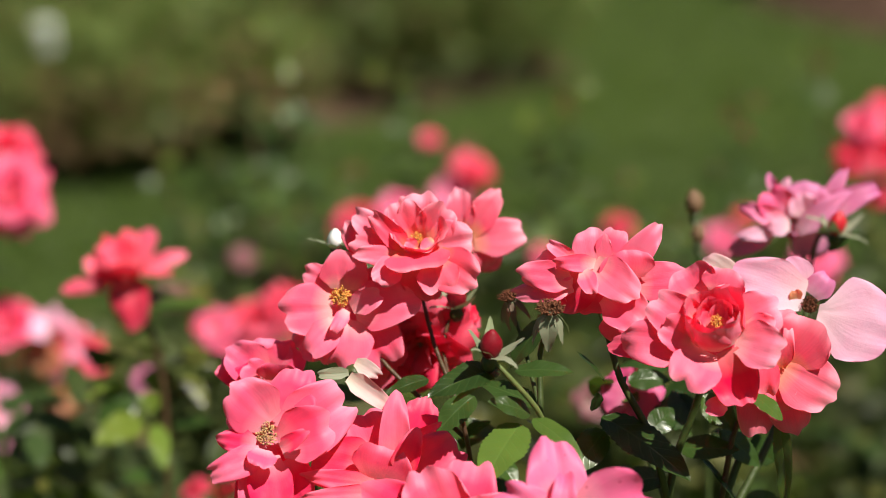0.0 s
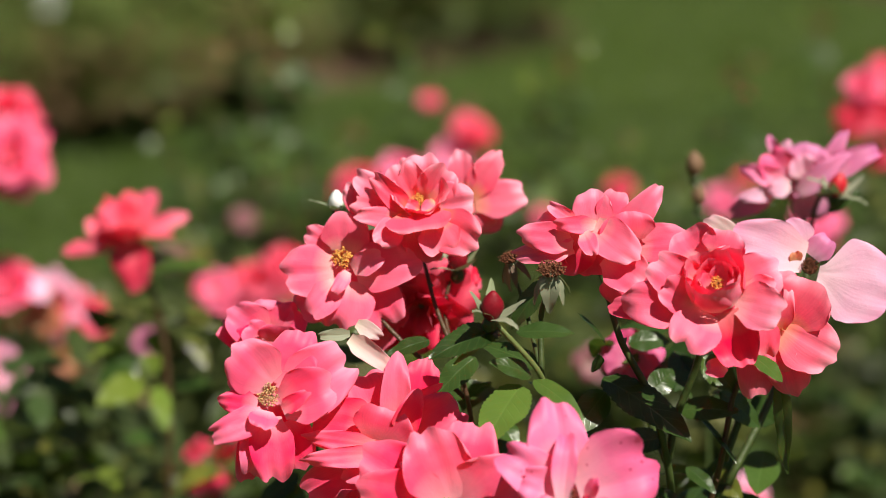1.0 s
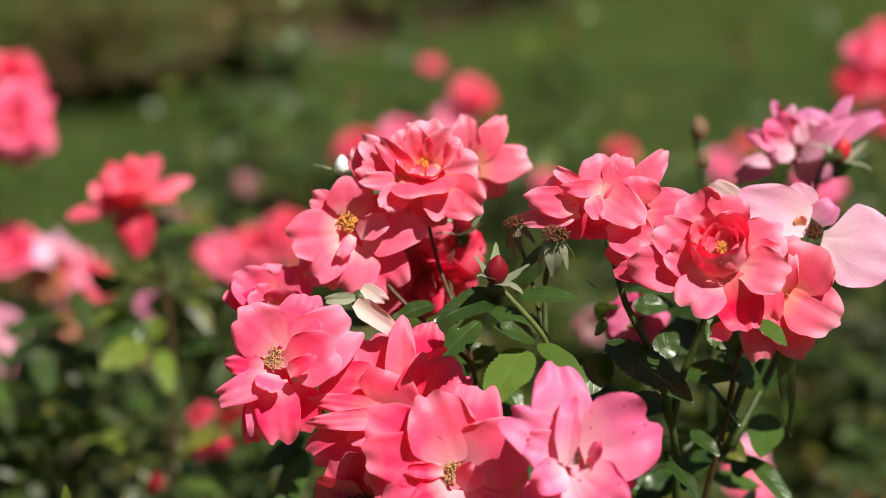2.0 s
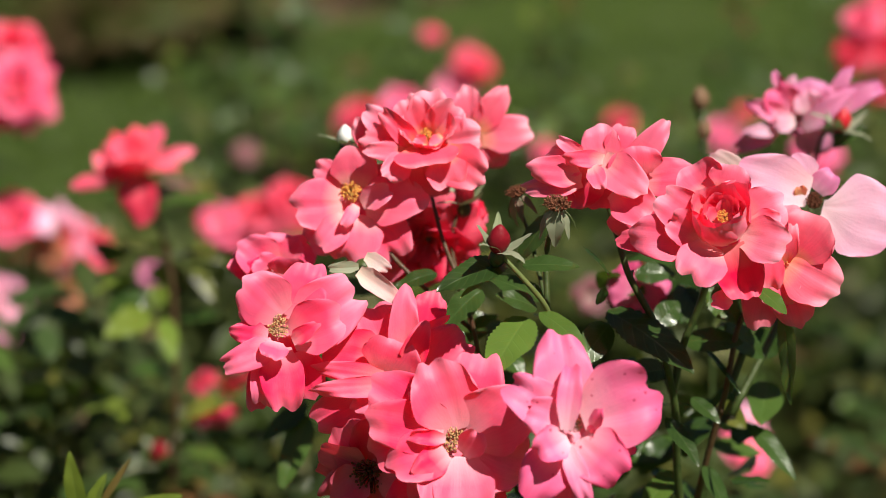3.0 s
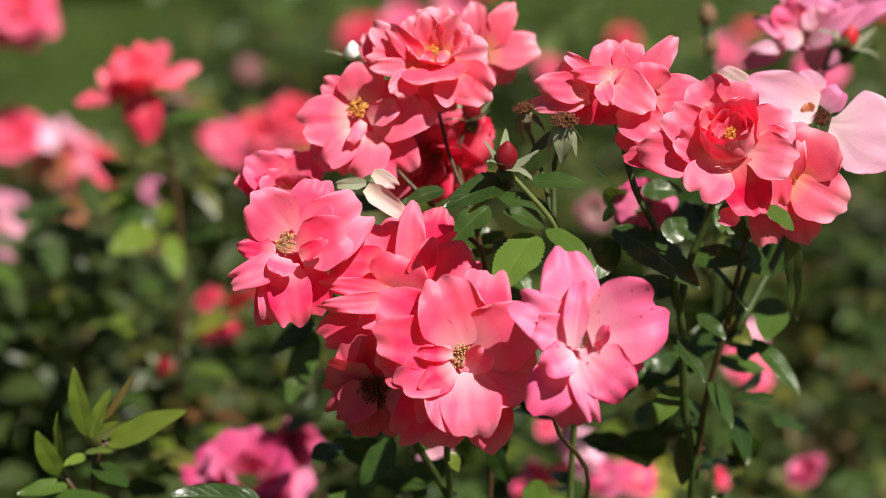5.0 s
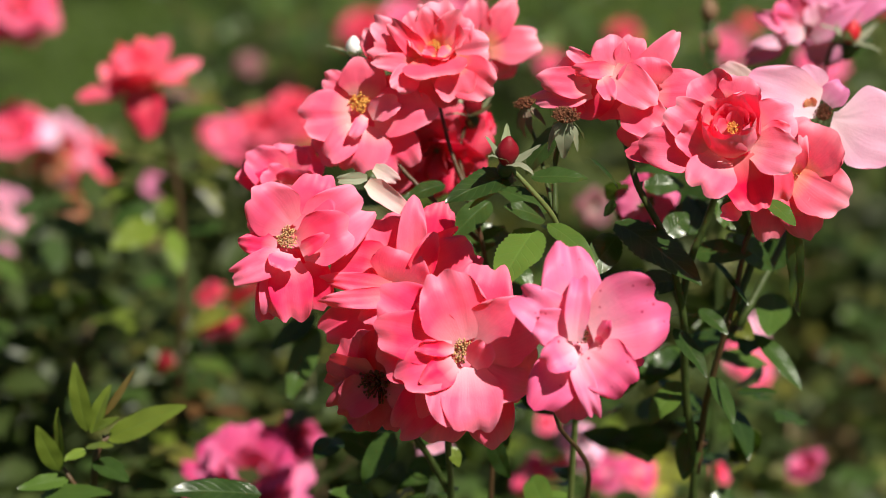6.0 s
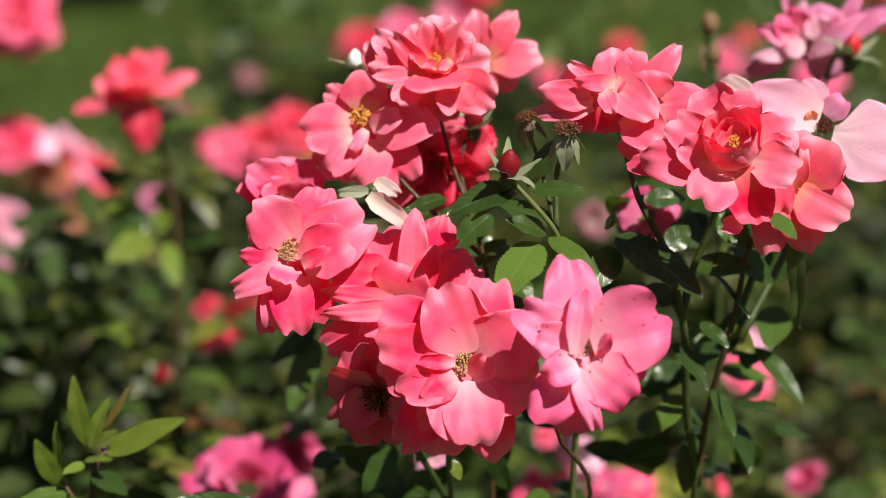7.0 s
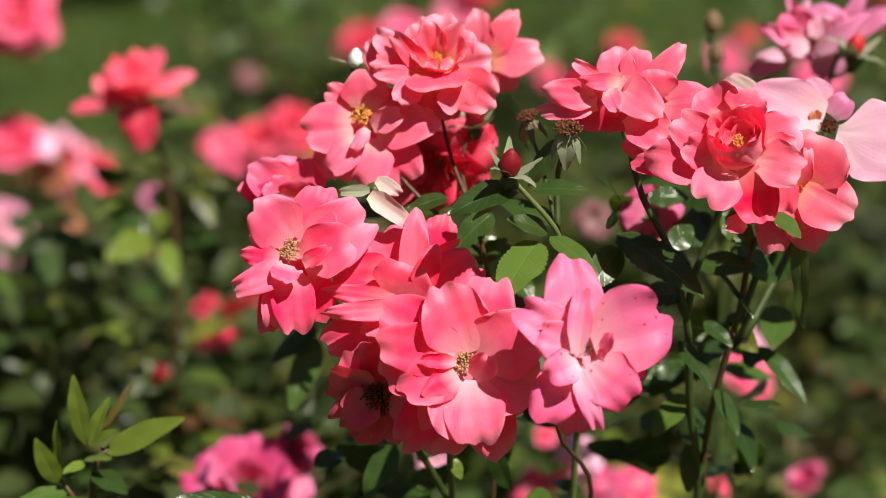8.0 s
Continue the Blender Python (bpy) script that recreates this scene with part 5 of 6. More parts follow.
heart(b, (-0.8, -5.1, 0.0), (-0.03, 0.66, 0.75), ((7, 18.6, 11.2, 72, 96, 10.7, LIGHT), (5, 15.7, 9.6, 70, 102, 7.3, CORAL), (4, 11.2, 5.6, 72, 84, 3.9, DEEP)))
lay(b, LIGHT, (-12.4, -3.4, 0.0), (-32.0, 10.7, 4.8), 11.1, blunt=0.6)
lay(b, LIGHT, (-10.7, -9.8, 2.9), (-27.0, -1.4, 8.6), 9.3, blunt=0.6, ruffle=0.15)
lay(b, LIGHT, (-8.4, 12.7, -6.7), (-16.9, 25.9, -4.8), 13.0, blunt=0.6)
lay(b, LIGHT, (1.4, 12.7, -5.7), (6.2, 25.3, -2.9), 11.1, blunt=0.6)
# left outer petals take the deeper coral as painted shade
lay(b, DEEP, (-13.5, -11.8, -2.9), (-46.7, -9.0, 1.9), 11.8, blunt=0.6)
lay(b, DEEP, (-19.1, -11.8, -6.7), (-54.0, -11.8, -6.7), 7.3, blunt=0.5)
lay(b, LIGHT, (-6.2, -14.1, 2.9), (-15.7, -32.0, 17.2), 13.0, blunt=0.65, ruffle=0.15, notch=0.1)
# front centre petal, its shade put into the deeper colour
lay(b, DEEP, (3.4, -14.6, 2.9), (13.5, -41.0, -8.6), 12.4, blunt=0.6, curl=-0.2)
lay(b, LIGHT, (9.0, -9.0, 1.9), (32.0, -14.6, 10.5), 11.8, blunt=0.6, ruffle=0.16)
lay(b, LIGHT, (11.8, -0.6, -3.8), (30.4, 7.3, 0.0), 12.4, blunt=0.6)
lay(b, LIGHT, (14.1, -5.1, 1.9), (29.5, -5.1, 5.7), 9.3, blunt=0.6, ruffle=0.18)
lay(b, LIGHT, (4.2, -40.8, -6.7), (-6.2, -42.7, -1.9), 5.1, blunt=0.5, cup=0.4)
lay(b, LIGHT, (0.0, 0.0, -5.7), (-6.7, 18.5, -9.6), 13.4, blunt=0.6)
lay(b, LIGHT, (0.0, 0.0, -5.7), (-19.7, -0.7, -9.6), 13.4, blunt=0.6)
lay(b, LIGHT, (0.0, 0.0, -5.7), (-5.4, -18.9, -9.6), 13.4, blunt=0.6)
lay(b, LIGHT, (0.0, 0.0, -5.7), (16.3, -11.0, -9.6), 13.4, blunt=0.6)
lay(b, LIGHT, (0.0, 0.0, -5.7), (15.5, 12.1, -9.6), 13.4, blunt=0.6)
b = laid_bloom(near_right, (0.1822, 1.2488, 1.1247), (-0.140, -0.958, 0.250), "coral rose with broad lower petals", YELLOWANTHER, 3.2)
lay(b, HEART, (0.9, 0.0, -2.0), (16.8, 21.2, 5.9), 16.0, blunt=0.65, cup=0.3)
lay(b, HEART, (-0.6, -2.0, -2.0), (25.5, -17.7, 5.9), 14.7, blunt=0.65)
lay(b, HEART, (-2.9, -4.9, -5.9), (6.4, -35.1, -4.9), 12.1, blunt=0.6)
lay(b, HEART, (-10.7, -5.8, -8.9), (-16.2, -36.8, -8.9), 10.9, blunt=0.6)
lay(b, HEART, (-9.3, 3.8, 3.9), (-7.5, -16.0, 7.9), 7.0, blunt=0.6)
lay(b, HEART, (-1.7, -2.0, 2.0), (2.3, 18.3, 9.9), 5.8, blunt=0.5, cup=0.4)
lay(b, HEART, (-3.5, 7.3, -3.9), (0.0, 28.1, -1.0), 12.1, blunt=0.6)
lay(b, PINK, (-3.5, 10.7, 7.9), (-1.2, 20.0, 12.8), 3.2, blunt=0.5, cup=0.6)
lay(b, HEART, (-4.9, -2.9, -4.9), (-3.5, -25.2, -2.0), 11.5, blunt=0.6)
lay(b, HEART, (0.0, 0.0, -5.9), (-5.0, 13.6, -9.9), 9.9, blunt=0.6)
lay(b, HEART, (0.0, 0.0, -5.9), (-14.5, -0.5, -9.9), 9.9, blunt=0.6)
lay(b, HEART, (0.0, 0.0, -5.9), (-4.0, -13.9, -9.9), 9.9, blunt=0.6)
lay(b, HEART, (0.0, 0.0, -5.9), (12.0, -8.1, -9.9), 9.9, blunt=0.6)
lay(b, HEART, (0.0, 0.0, -5.9), (11.4, 8.9, -9.9), 9.9, blunt=0.6)
b = laid_bloom(near_right, (0.2007, 1.2863, 1.1465), (-0.150, -0.962, 0.227), "fading pale pink rose with brown heart", DRYANTHER, 5.0)
lay(b, PALE, (-2.4, 4.2, 0.0), (-39.8, 14.8, 5.0), 15.0, blunt=0.6, cup=0.1)
lay(b, MAUVE, (1.5, 4.2, -1.0), (10.1, 14.8, 2.0), 7.4, blunt=0.6)
lay(b, PALE, (4.2, -4.2, 0.0), (43.3, -13.7, -2.0), 21.6, blunt=0.6, cup=0.1, claw=0.2)
lay(b, WHITE, (-36.2, 10.7, -6.1), (-54.6, 24.3, -4.0), 7.7, blunt=0.6)
lay(b, BROWNED, (-5.9, 2.1, 1.0), (-8.3, 7.1, 4.0), 3.6, blunt=0.6)
lay(b, PALE, (-4.5, 6.5, -3.0), (-14.8, 21.4, 0.0), 12.4, blunt=0.6)
# mauve rose in darker magenta, the shade of its neighbours put into the colour
b = laid_bloom(near_right, (0.1121, 1.3506, 1.0809), (-0.080, -0.962, 0.263), "mauve rose in the shade")
lay(b, MAGENTA, (0.0, -0.6, 0.0), (-15.7, 2.5, 3.2), 11.8, blunt=0.5)
lay(b, MAGENTA, (0.6, 0.0, -2.1), (-3.1, 15.1, 2.1), 11.8, blunt=0.5)
lay(b, MAGENTA, (2.5, -0.6, -2.1), (17.6, 8.8, 2.1), 11.8, blunt=0.5)
lay(b, MAGENTA, (0.6, -2.5, -2.1), (-6.3, -17.0, 2.1), 11.1, blunt=0.5)
lay(b, MAGENTA, (2.5, -2.5, -1.1), (14.5, -15.7, 4.3), 11.1, blunt=0.5)
lay(b, MAGENTA, (0.0, 0.0, -6.4), (-3.9, 10.7, -10.7), 7.0, blunt=0.6)
lay(b, MAGENTA, (0.0, 0.0, -6.4), (-11.3, -0.4, -10.7), 7.0, blunt=0.6)
lay(b, MAGENTA, (0.0, 0.0, -6.4), (-3.1, -10.9, -10.7), 7.0, blunt=0.6)
lay(b, MAGENTA, (0.0, 0.0, -6.4), (9.4, -6.3, -10.7), 7.0, blunt=0.6)
lay(b, MAGENTA, (0.0, 0.0, -6.4), (8.9, 7.0, -10.7), 7.0, blunt=0.6)
b = laid_bloom(near_right, (0.2183, 1.4756, 1.1534), (-0.144, -0.970, 0.195), "mauve pink rose going over")
lay(b, MAUVE, (6.7, -1.0, -2.3), (7.4, 21.9, 2.3), 14.8, blunt=0.6, cup=0.3)
lay(b, PINK, (-2.7, 1.7, 1.1), (-16.2, 16.5, 9.2), 11.1, blunt=0.55, cup=0.4, ruffle=0.1)
lay(b, PINK, (-2.7, -1.7, 4.6), (-31.0, 7.8, 10.3), 6.1, blunt=0.45, cup=0.3)
lay(b, PALE, (-2.0, -3.7, 8.0), (-15.5, -3.7, 13.8), 6.1, blunt=0.5)
lay(b, MAUVE, (2.7, -7.1, 4.6), (32.4, 15.9, 9.2), 6.4, blunt=0.4)
lay(b, PALE, (7.4, 2.4, 3.4), (2.7, 14.5, 8.0), 8.8, blunt=0.5)
lay(b, MAUVE, (16.9, 4.4, -3.4), (50.6, 18.6, -1.1), 8.1, blunt=0.35)
lay(b, MAUVE, (18.6, 7.8, -5.7), (31.0, 29.4, -3.4), 5.4, blunt=0.3)
lay(b, PALE, (-9.4, -6.7, 5.7), (-32.7, -10.5, 10.3), 4.4, blunt=0.5)
lay(b, MAUVE, (-12.8, -6.7, -5.7), (-37.8, -20.6, -8.0), 6.7, blunt=0.5)
lay(b, MAUVE, (-10.1, 15.9, 0.0), (-14.8, 26.7, 2.3), 3.4, blunt=0.4, cup=0.8)
lay(b, PALE, (-8.1, 15.9, 0.0), (-2.0, 24.0, 2.3), 3.0, blunt=0.5, cup=0.8)
lay(b, MAUVE, (10.8, -7.8, -8.0), (10.8, -23.3, -10.3), 11.9, blunt=0.6)
lay(b, MAUVE, (0.0, 0.0, -6.9), (-4.2, 11.4, -11.5), 7.5, blunt=0.6)
lay(b, MAUVE, (0.0, 0.0, -6.9), (-12.1, -0.4, -11.5), 7.5, blunt=0.6)
lay(b, MAUVE, (0.0, 0.0, -6.9), (-3.3, -11.7, -11.5), 7.5, blunt=0.6)
lay(b, MAUVE, (0.0, 0.0, -6.9), (10.1, -6.8, -11.5), 7.5, blunt=0.6)
lay(b, MAUVE, (0.0, 0.0, -6.9), (9.6, 7.5, -11.5), 7.5, blunt=0.6)
bud(near_right, (0.2393, 1.4531, 1.1475), (0.15, -0.2, 1), 0.0160, BUDBRIGHT, 15, "red bud")
bud(near_right, (0.1706, 1.5747, 1.1361), (-0.1, 0, 1), 0.0172, BUDBROWN, 16, "brown closed bud", open_sepals=False)
bud(near_right, (0.1720, 1.5695, 1.1181), (0.05, 0, 1), 0.0143, BUDBROWN, 17, "brown closed bud", open_sepals=False)

stem(near_right, [(0.0871, 1.2694, 1.1601), (0.0939, 1.2637, 1.1404), (0.1012, 1.2564, 1.1151), (0.1167, 1.2579, 1.0843), (0.1274, 1.2663, 1.0413), (0.1318, 1.283, 0.991), (0.1394, 1.2992, 0.9388), (0.15, 1.40, 0.4), (0.16, 1.38, -0.02)], 0.0015, 0.0027, STEM, thorns=8, seed=9)
stem(near_right, [(0.1422, 1.2338, 1.1448), (0.1417, 1.2636, 1.1041), (0.1314, 1.2698, 1.0715), (0.1268, 1.268, 1.0471)], 0.0018, 0.0022)
stem(near_right, [(0.1821, 1.2661, 1.1126), (0.1633, 1.2788, 1.0844), (0.1555, 1.2775, 1.044), (0.1436, 1.2908, 0.9817), (0.141, 1.2992, 0.9388)], 0.0014, 0.0020, REDSTEM, thorns=6, seed=10)
stem(near_right, [(0.2021, 1.3096, 1.137), (0.2007, 1.3161, 1.1056), (0.1749, 1.298, 1.0789), (0.1582, 1.2871, 1.041)], 0.0015, 0.0022)
stem(near_right, [(0.2243, 1.4942, 1.1455), (0.2260, 1.4750, 1.1200), (0.1926, 1.3373, 1.0709), (0.1621, 1.3027, 1.0231)], 0.0016, 0.0024)
stem(near_right, [(0.2393, 1.4531, 1.1455), (0.2320, 1.4650, 1.1450), (0.2240, 1.4660, 1.1120)], 0.0012, 0.0016, REDSTEM)
stem(near_right, [(0.1706, 1.5747, 1.1361), (0.1720, 1.5695, 1.1181), (0.1742, 1.5663, 1.1070), (0.18, 1.56, 0.95), (0.17, 1.46, 0.4), (0.16, 1.38, -0.02)], 0.0011, 0.0022)
stem(near_right, [(0.1129, 1.3588, 1.0731), (0.1189, 1.3138, 1.0616), (0.1264, 1.2728, 1.0456)], 0.0014, 0.002)

for base, tip, w, up, mt, fold, droop in (
    ((0.1821, 1.2604, 1.0928), (0.1842, 1.2186, 1.0561), 58, (-0.72, -0.66, -0.10), LEAF, 14, -10),
    ((0.1639, 1.2204, 1.1165), (0.176, 1.2028, 1.1097), 38, (0.2, -0.6, 0.7), LEAF, 12, 20),
    ((0.1229, 1.2643, 1.0341), (0.1385, 1.2388, 1.018), 42, (0.3, -0.5, 0.7), LEAF, 14, 15),
    ((0.1462, 1.2856, 0.9998), (0.1561, 1.2601, 0.9838), 44, (0.4, -0.5, 0.6), LEAF, 14, 15),
    ((0.1751, 1.3299, 1.0092), (0.1986, 1.3028, 0.9872), 46, (0.3, -0.6, 0.6), LEAF, 14, 15),
    ((0.1374, 1.2767, 1.0411), (0.1514, 1.2637, 1.0321), 36, (0.3, -0.6, 0.6), LEAF, 14, 15),
    ((0.1435, 1.2842, 1.0672), (0.1633, 1.268, 1.0471), 26, (0.5, -0.2, 0.6), LEAF, 24, 15),
    ((0.1344, 1.285, 1.0701), (0.1633, 1.2755, 1.0729), 56, (0.0, -0.6, 0.7), LEAF, 14, 15),
    ((0.1244, 1.2713, 1.0586), (0.0998, 1.2609, 1.0587), 60, (-0.2, -0.6, 0.7), LEAF, 14, 15),
    ((0.1313, 1.2942, 0.9935), (0.1119, 1.2788, 0.9763), 56, (-0.3, -0.6, 0.7), LEAF, 14, 15),
    ((0.1394, 1.3061, 0.9628), (0.1322, 1.289, 0.9395), 56, (-0.3, -0.6, 0.7), LEAF, 14, 15),
    ((0.1555, 1.2876, 1.0788), (0.1779, 1.2921, 1.0585), 56, (0.2, -0.7, 0.5), LEAF, 14, 15),
    ((0.1185, 1.2779, 1.0816), (0.1314, 1.2909, 1.0904), 50, (0.2, -0.7, 0.5), LEAF, 14, 15),
    ((0.1454, 1.2829, 1.0988), (0.1633, 1.2779, 1.0816), 60, (0.2, -0.7, 0.5), LEAF, 14, 15),
    ((0.2367, 1.4613, 1.1368), (0.2552, 1.4650, 1.1498), 30, (0.2, -0.5, 0.8), LEAF, 14, 15),
):
    leaf(near_right, base, tip, w * 1.3 / 4446, up, mt, fold, droop, int(w * 11 + tip[0] * 900))

# darker leaves along the stems behind the blooms
def fill_leaves(bush, count, corner, across, down, seed):
    rs = random.Random(seed)
    c, u, v = Vector(corner), Vector(across), Vector(down)
    for i in range(count):
        b = c + u * rs.random() + v * rs.random() + Vector((0, rs.uniform(-0.03, 0.05), 0))
        az, el = rs.uniform(0, 6.28), rs.uniform(-0.7, 0.35)
        ln = rs.uniform(0.022, 0.040)
        d = Vector((math.cos(az) * math.cos(el), math.sin(az) * math.cos(el), math.sin(el)))
        leaf(bush, b, b + d * ln, ln * rs.uniform(0.5, 0.66), (rs.uniform(-.5, .5), rs.uniform(-.9, .1), 0.8), SPOTTED if rs.random() < 0.06 else LEAF, rs.uniform(6, 22), rs.uniform(0, 50), seed * 100 + i)


fill_leaves(near_left, 46, (-0.0447, 1.3312, 1.0856), (0.125, 0, 0), (0, -0.02, -0.17), 5)
fill_leaves(near_right, 60, (0.0964, 1.3548, 1.0954), (0.10, 0, 0), (0, -0.02, -0.18), 6)

# a young shoot rising in front, at the foot of the clusters
young_bush = empty_thing("rose_bush", (-0.17, 1.20, 0), "young rose shoot with fresh green leaves", "rose bush", "rose bushes in the bed")
stem(young_bush, [(-0.1576, 1.1077, 1.0326), (-0.1635, 1.1051, 1.0237), (-0.165, 1.1046, 1.0039), (-0.165, 1.2, 0.5), (-0.17, 1.20, -0.02)], 0.0011, 0.003, REDSTEM, thorns=5, seed=2)
stem(young_bush, [(-0.1794, 1.1037, 1.0186), (-0.1749, 1.1018, 1.0122), (-0.1655, 1.1024, 0.9962)], 0.001, 0.0014, REDSTEM)
for base, tip, w, up, mt, fold in (
    ((-0.1677, 1.1082, 1.0344), (-0.1731, 1.1074, 1.0677), 40, (-0.25, -0.95, 0.1), YOUNG, 14),
    ((-0.1656, 1.1079, 1.0334), (-0.1576, 1.1144, 1.0558), 36, (-0.6, -0.7, 0.2), YOUNG, 24),
    ((-0.1595, 1.1103, 1.0415), (-0.1448, 1.1116, 1.0641), 13, (0.3, -0.6, 0.5), REDLEAF, 26),
    ((-0.1582, 1.1072, 1.0308), (-0.1216, 1.0976, 1.0517), 50, (-0.15, -0.75, 0.65), YOUNG, 16),
    ((-0.1643, 1.1084, 1.0351), (-0.1524, 1.1007, 1.0445), 20, (0, -0.6, 0.7), YOUNG, 20),
    ((-0.1789, 1.1037, 1.0186), (-0.1818, 1.1064, 1.0463), 32, (-0.7, -0.6, 0.1), YOUNG, 24),
    ((-0.1805, 1.1031, 1.0165), (-0.19, 1.0993, 1.0394), 42, (-0.2, -0.9, 0.3), YOUNG, 12),
    ((-0.1683, 1.1059, 1.0262), (-0.1768, 1.0952, 1.0253), 26, (-0.2, -0.6, 0.7), YOUNG, 14),
    ((-0.1643, 1.1045, 1.0216), (-0.1467, 1.088, 1.0185), 44, (0.2, -0.55, 0.8), LEAF, 12),
    ((-0.1683, 1.1062, 1.0275), (-0.1543, 1.0925, 1.0341), 22, (0.2, -0.55, 0.8), YOUNG, 12),
    ((-0.1762, 1.102, 1.013), (-0.1984, 1.0917, 1.0131), 40, (-0.1, -0.5, 0.85), LEAF, 12),
    ((-0.0874, 1.1186, 0.9983), (-0.1284, 1.1009, 1.0089), 60, (0.0, -0.55, 0.8), LEAF, 12),
    ((-0.1895, 1.1, 1.0058), (-0.155, 1.0819, 1.0153), 40, (0.0, -0.5, 0.8), LEAF, 12),
):
    leaf(young_bush, base, tip, w * 1.2 / 4446, up, mt, fold, 14, int(w * 13 + tip[0] * 900 + 5000))
stem(young_bush, [(-0.0888, 1.1186, 0.9983), (-0.0991, 1.1234, 0.9788), (-0.12, 1.2, 0.6), (-0.16, 1.2, 0.3)], 0.001, 0.002)

# ---- the rest of the bed: bushes in rows behind ----
mid_left = rose_bush((-0.36, 1.90), (0.24, 0.20, 0.25, 0.94), 2000, 101, "rose bush with one red bloom held high and withered blooms")
mid_centre = rose_bush((-0.06, 2.02), (0.20, 0.20, 0.20, 0.80), 2200, 102, "leafy rose bush with a few red buds")
mid_right = rose_bush((0.26, 1.98), (0.24, 0.20, 0.20, 0.76), 520, 103, "leafy rose bush with pink blooms low down")
mid_far_right = rose_bush((0.58, 2.15), (0.24, 0.22, 0.2, 0.80), 420, 104, "leafy rose bush with pale pink blooms")
row2_a = rose_bush((-0.70, 2.70), (0.28, 0.24, 0.2, 0.92), 2200, 105, "rose bush carrying a pink double bloom")
row2_b = rose_bush((-0.28, 2.68), (0.26, 0.22, 0.2, 0.82), 2200, 106, "rose bush with clustered red and pink blooms", material=OLIVE)
row2_c = rose_bush((0.18, 2.75), (0.26, 0.22, 0.2, 0.78), 2200, 107, "leafy green rose bush", material=OLIVE)
row2_d = rose_bush((0.62, 2.75), (0.28, 0.24, 0.2, 0.92), 1500, 108, "rose bush with bright red clustered blooms")
row3_a = rose_bush((-0.62, 3.45), (0.30, 0.24, 0.1, 0.62), 1800, 109, "low leafy rose bush at the edge of the lawn", material=OLIVE)
row3_b = rose_bush((-0.20, 3.35), (0.28, 0.24, 0.15, 0.80), 2200, 110, "rose bush sending up tall leafy shoots", material=OLIVE)
row3_c = rose_bush((0.16, 3.40), (0.28, 0.24, 0.15, 0.80), 2200, 111, "rose bush with tall shoots and red blooms", material=OLIVE)
row3_d = rose_bush((0.58, 3.50), (0.30, 0.24, 0.15, 0.80), 2000, 112, "rose bush with tall shoots and spent buds", material=OLIVE)

for i, (bush, box) in enumerate(((mid_left, (0.24, 0.20, 0.25, 0.95)), (mid_centre, (0.20, 0.20, 0.2, 0.81)), (mid_right, (0.24, 0.20, 0.2, 0.79)), (mid_far_right, (0.24, 0.22, 0.2, 0.85)))):
    leafy_sprays(bush, (58, 58, 46, 40)[i], box, 400 + i)
for i, (bush, box) in enumerate(((row2_a, (0.28, 0.24, 0.2, 0.92)), (row2_b, (0.26, 0.22, 0.2, 0.83)), (row2_c, (0.26, 0.22, 0.2, 0.79)), (row2_d, (0.28, 0.24, 0.2, 0.93)), (row3_b, (0.28, 0.24, 0.15, 0.80)), (row3_c, (0.28, 0.24, 0.15, 0.80)), (row3_d, (0.30, 0.24, 0.15, 0.80)))):
    leafy_sprays(bush, 34, box, 410 + i)

# red rose held high on the mid left bush
shaped_bloom(mid_left, (-0.2194, 1.7792, 1.0512), (-0.05, -0.35, 0.93), 0.0004, (
    (176, 86, 30, 30, 38, 0), (134, 84, 30, 50, 56, 0), (92, 84, 30, 52, 60, 0), (52, 98, 30, 40, 40, 0), (12, 108, 28, 16, 12, 0), (196, 124, 15, 0, -14, 0), (262, 100, 40, -36, -74, 0),
    (232, 66, 36, 48, 36, 4), (300, 66, 36, 48, 40, 4), (340, 84, 34, 20, 10, 0), (150, 70, 34, 50, 56, 4)),
    SCARLET, 81, None, "bright red rose held on a tall stem", n=11, m=9)
stem(mid_left, [(-0.2178, 1.7777, 1.0461), (-0.2033, 1.7772, 1.0083), (-0.1953, 1.7726, 0.9562), (-0.1962, 1.7686, 0.8704), (-0.24, 1.90, 0.5), (-0.34, 1.90, 0.05)], 0.0016, 0.0032, REDSTEM, thorns=8, seed=8)
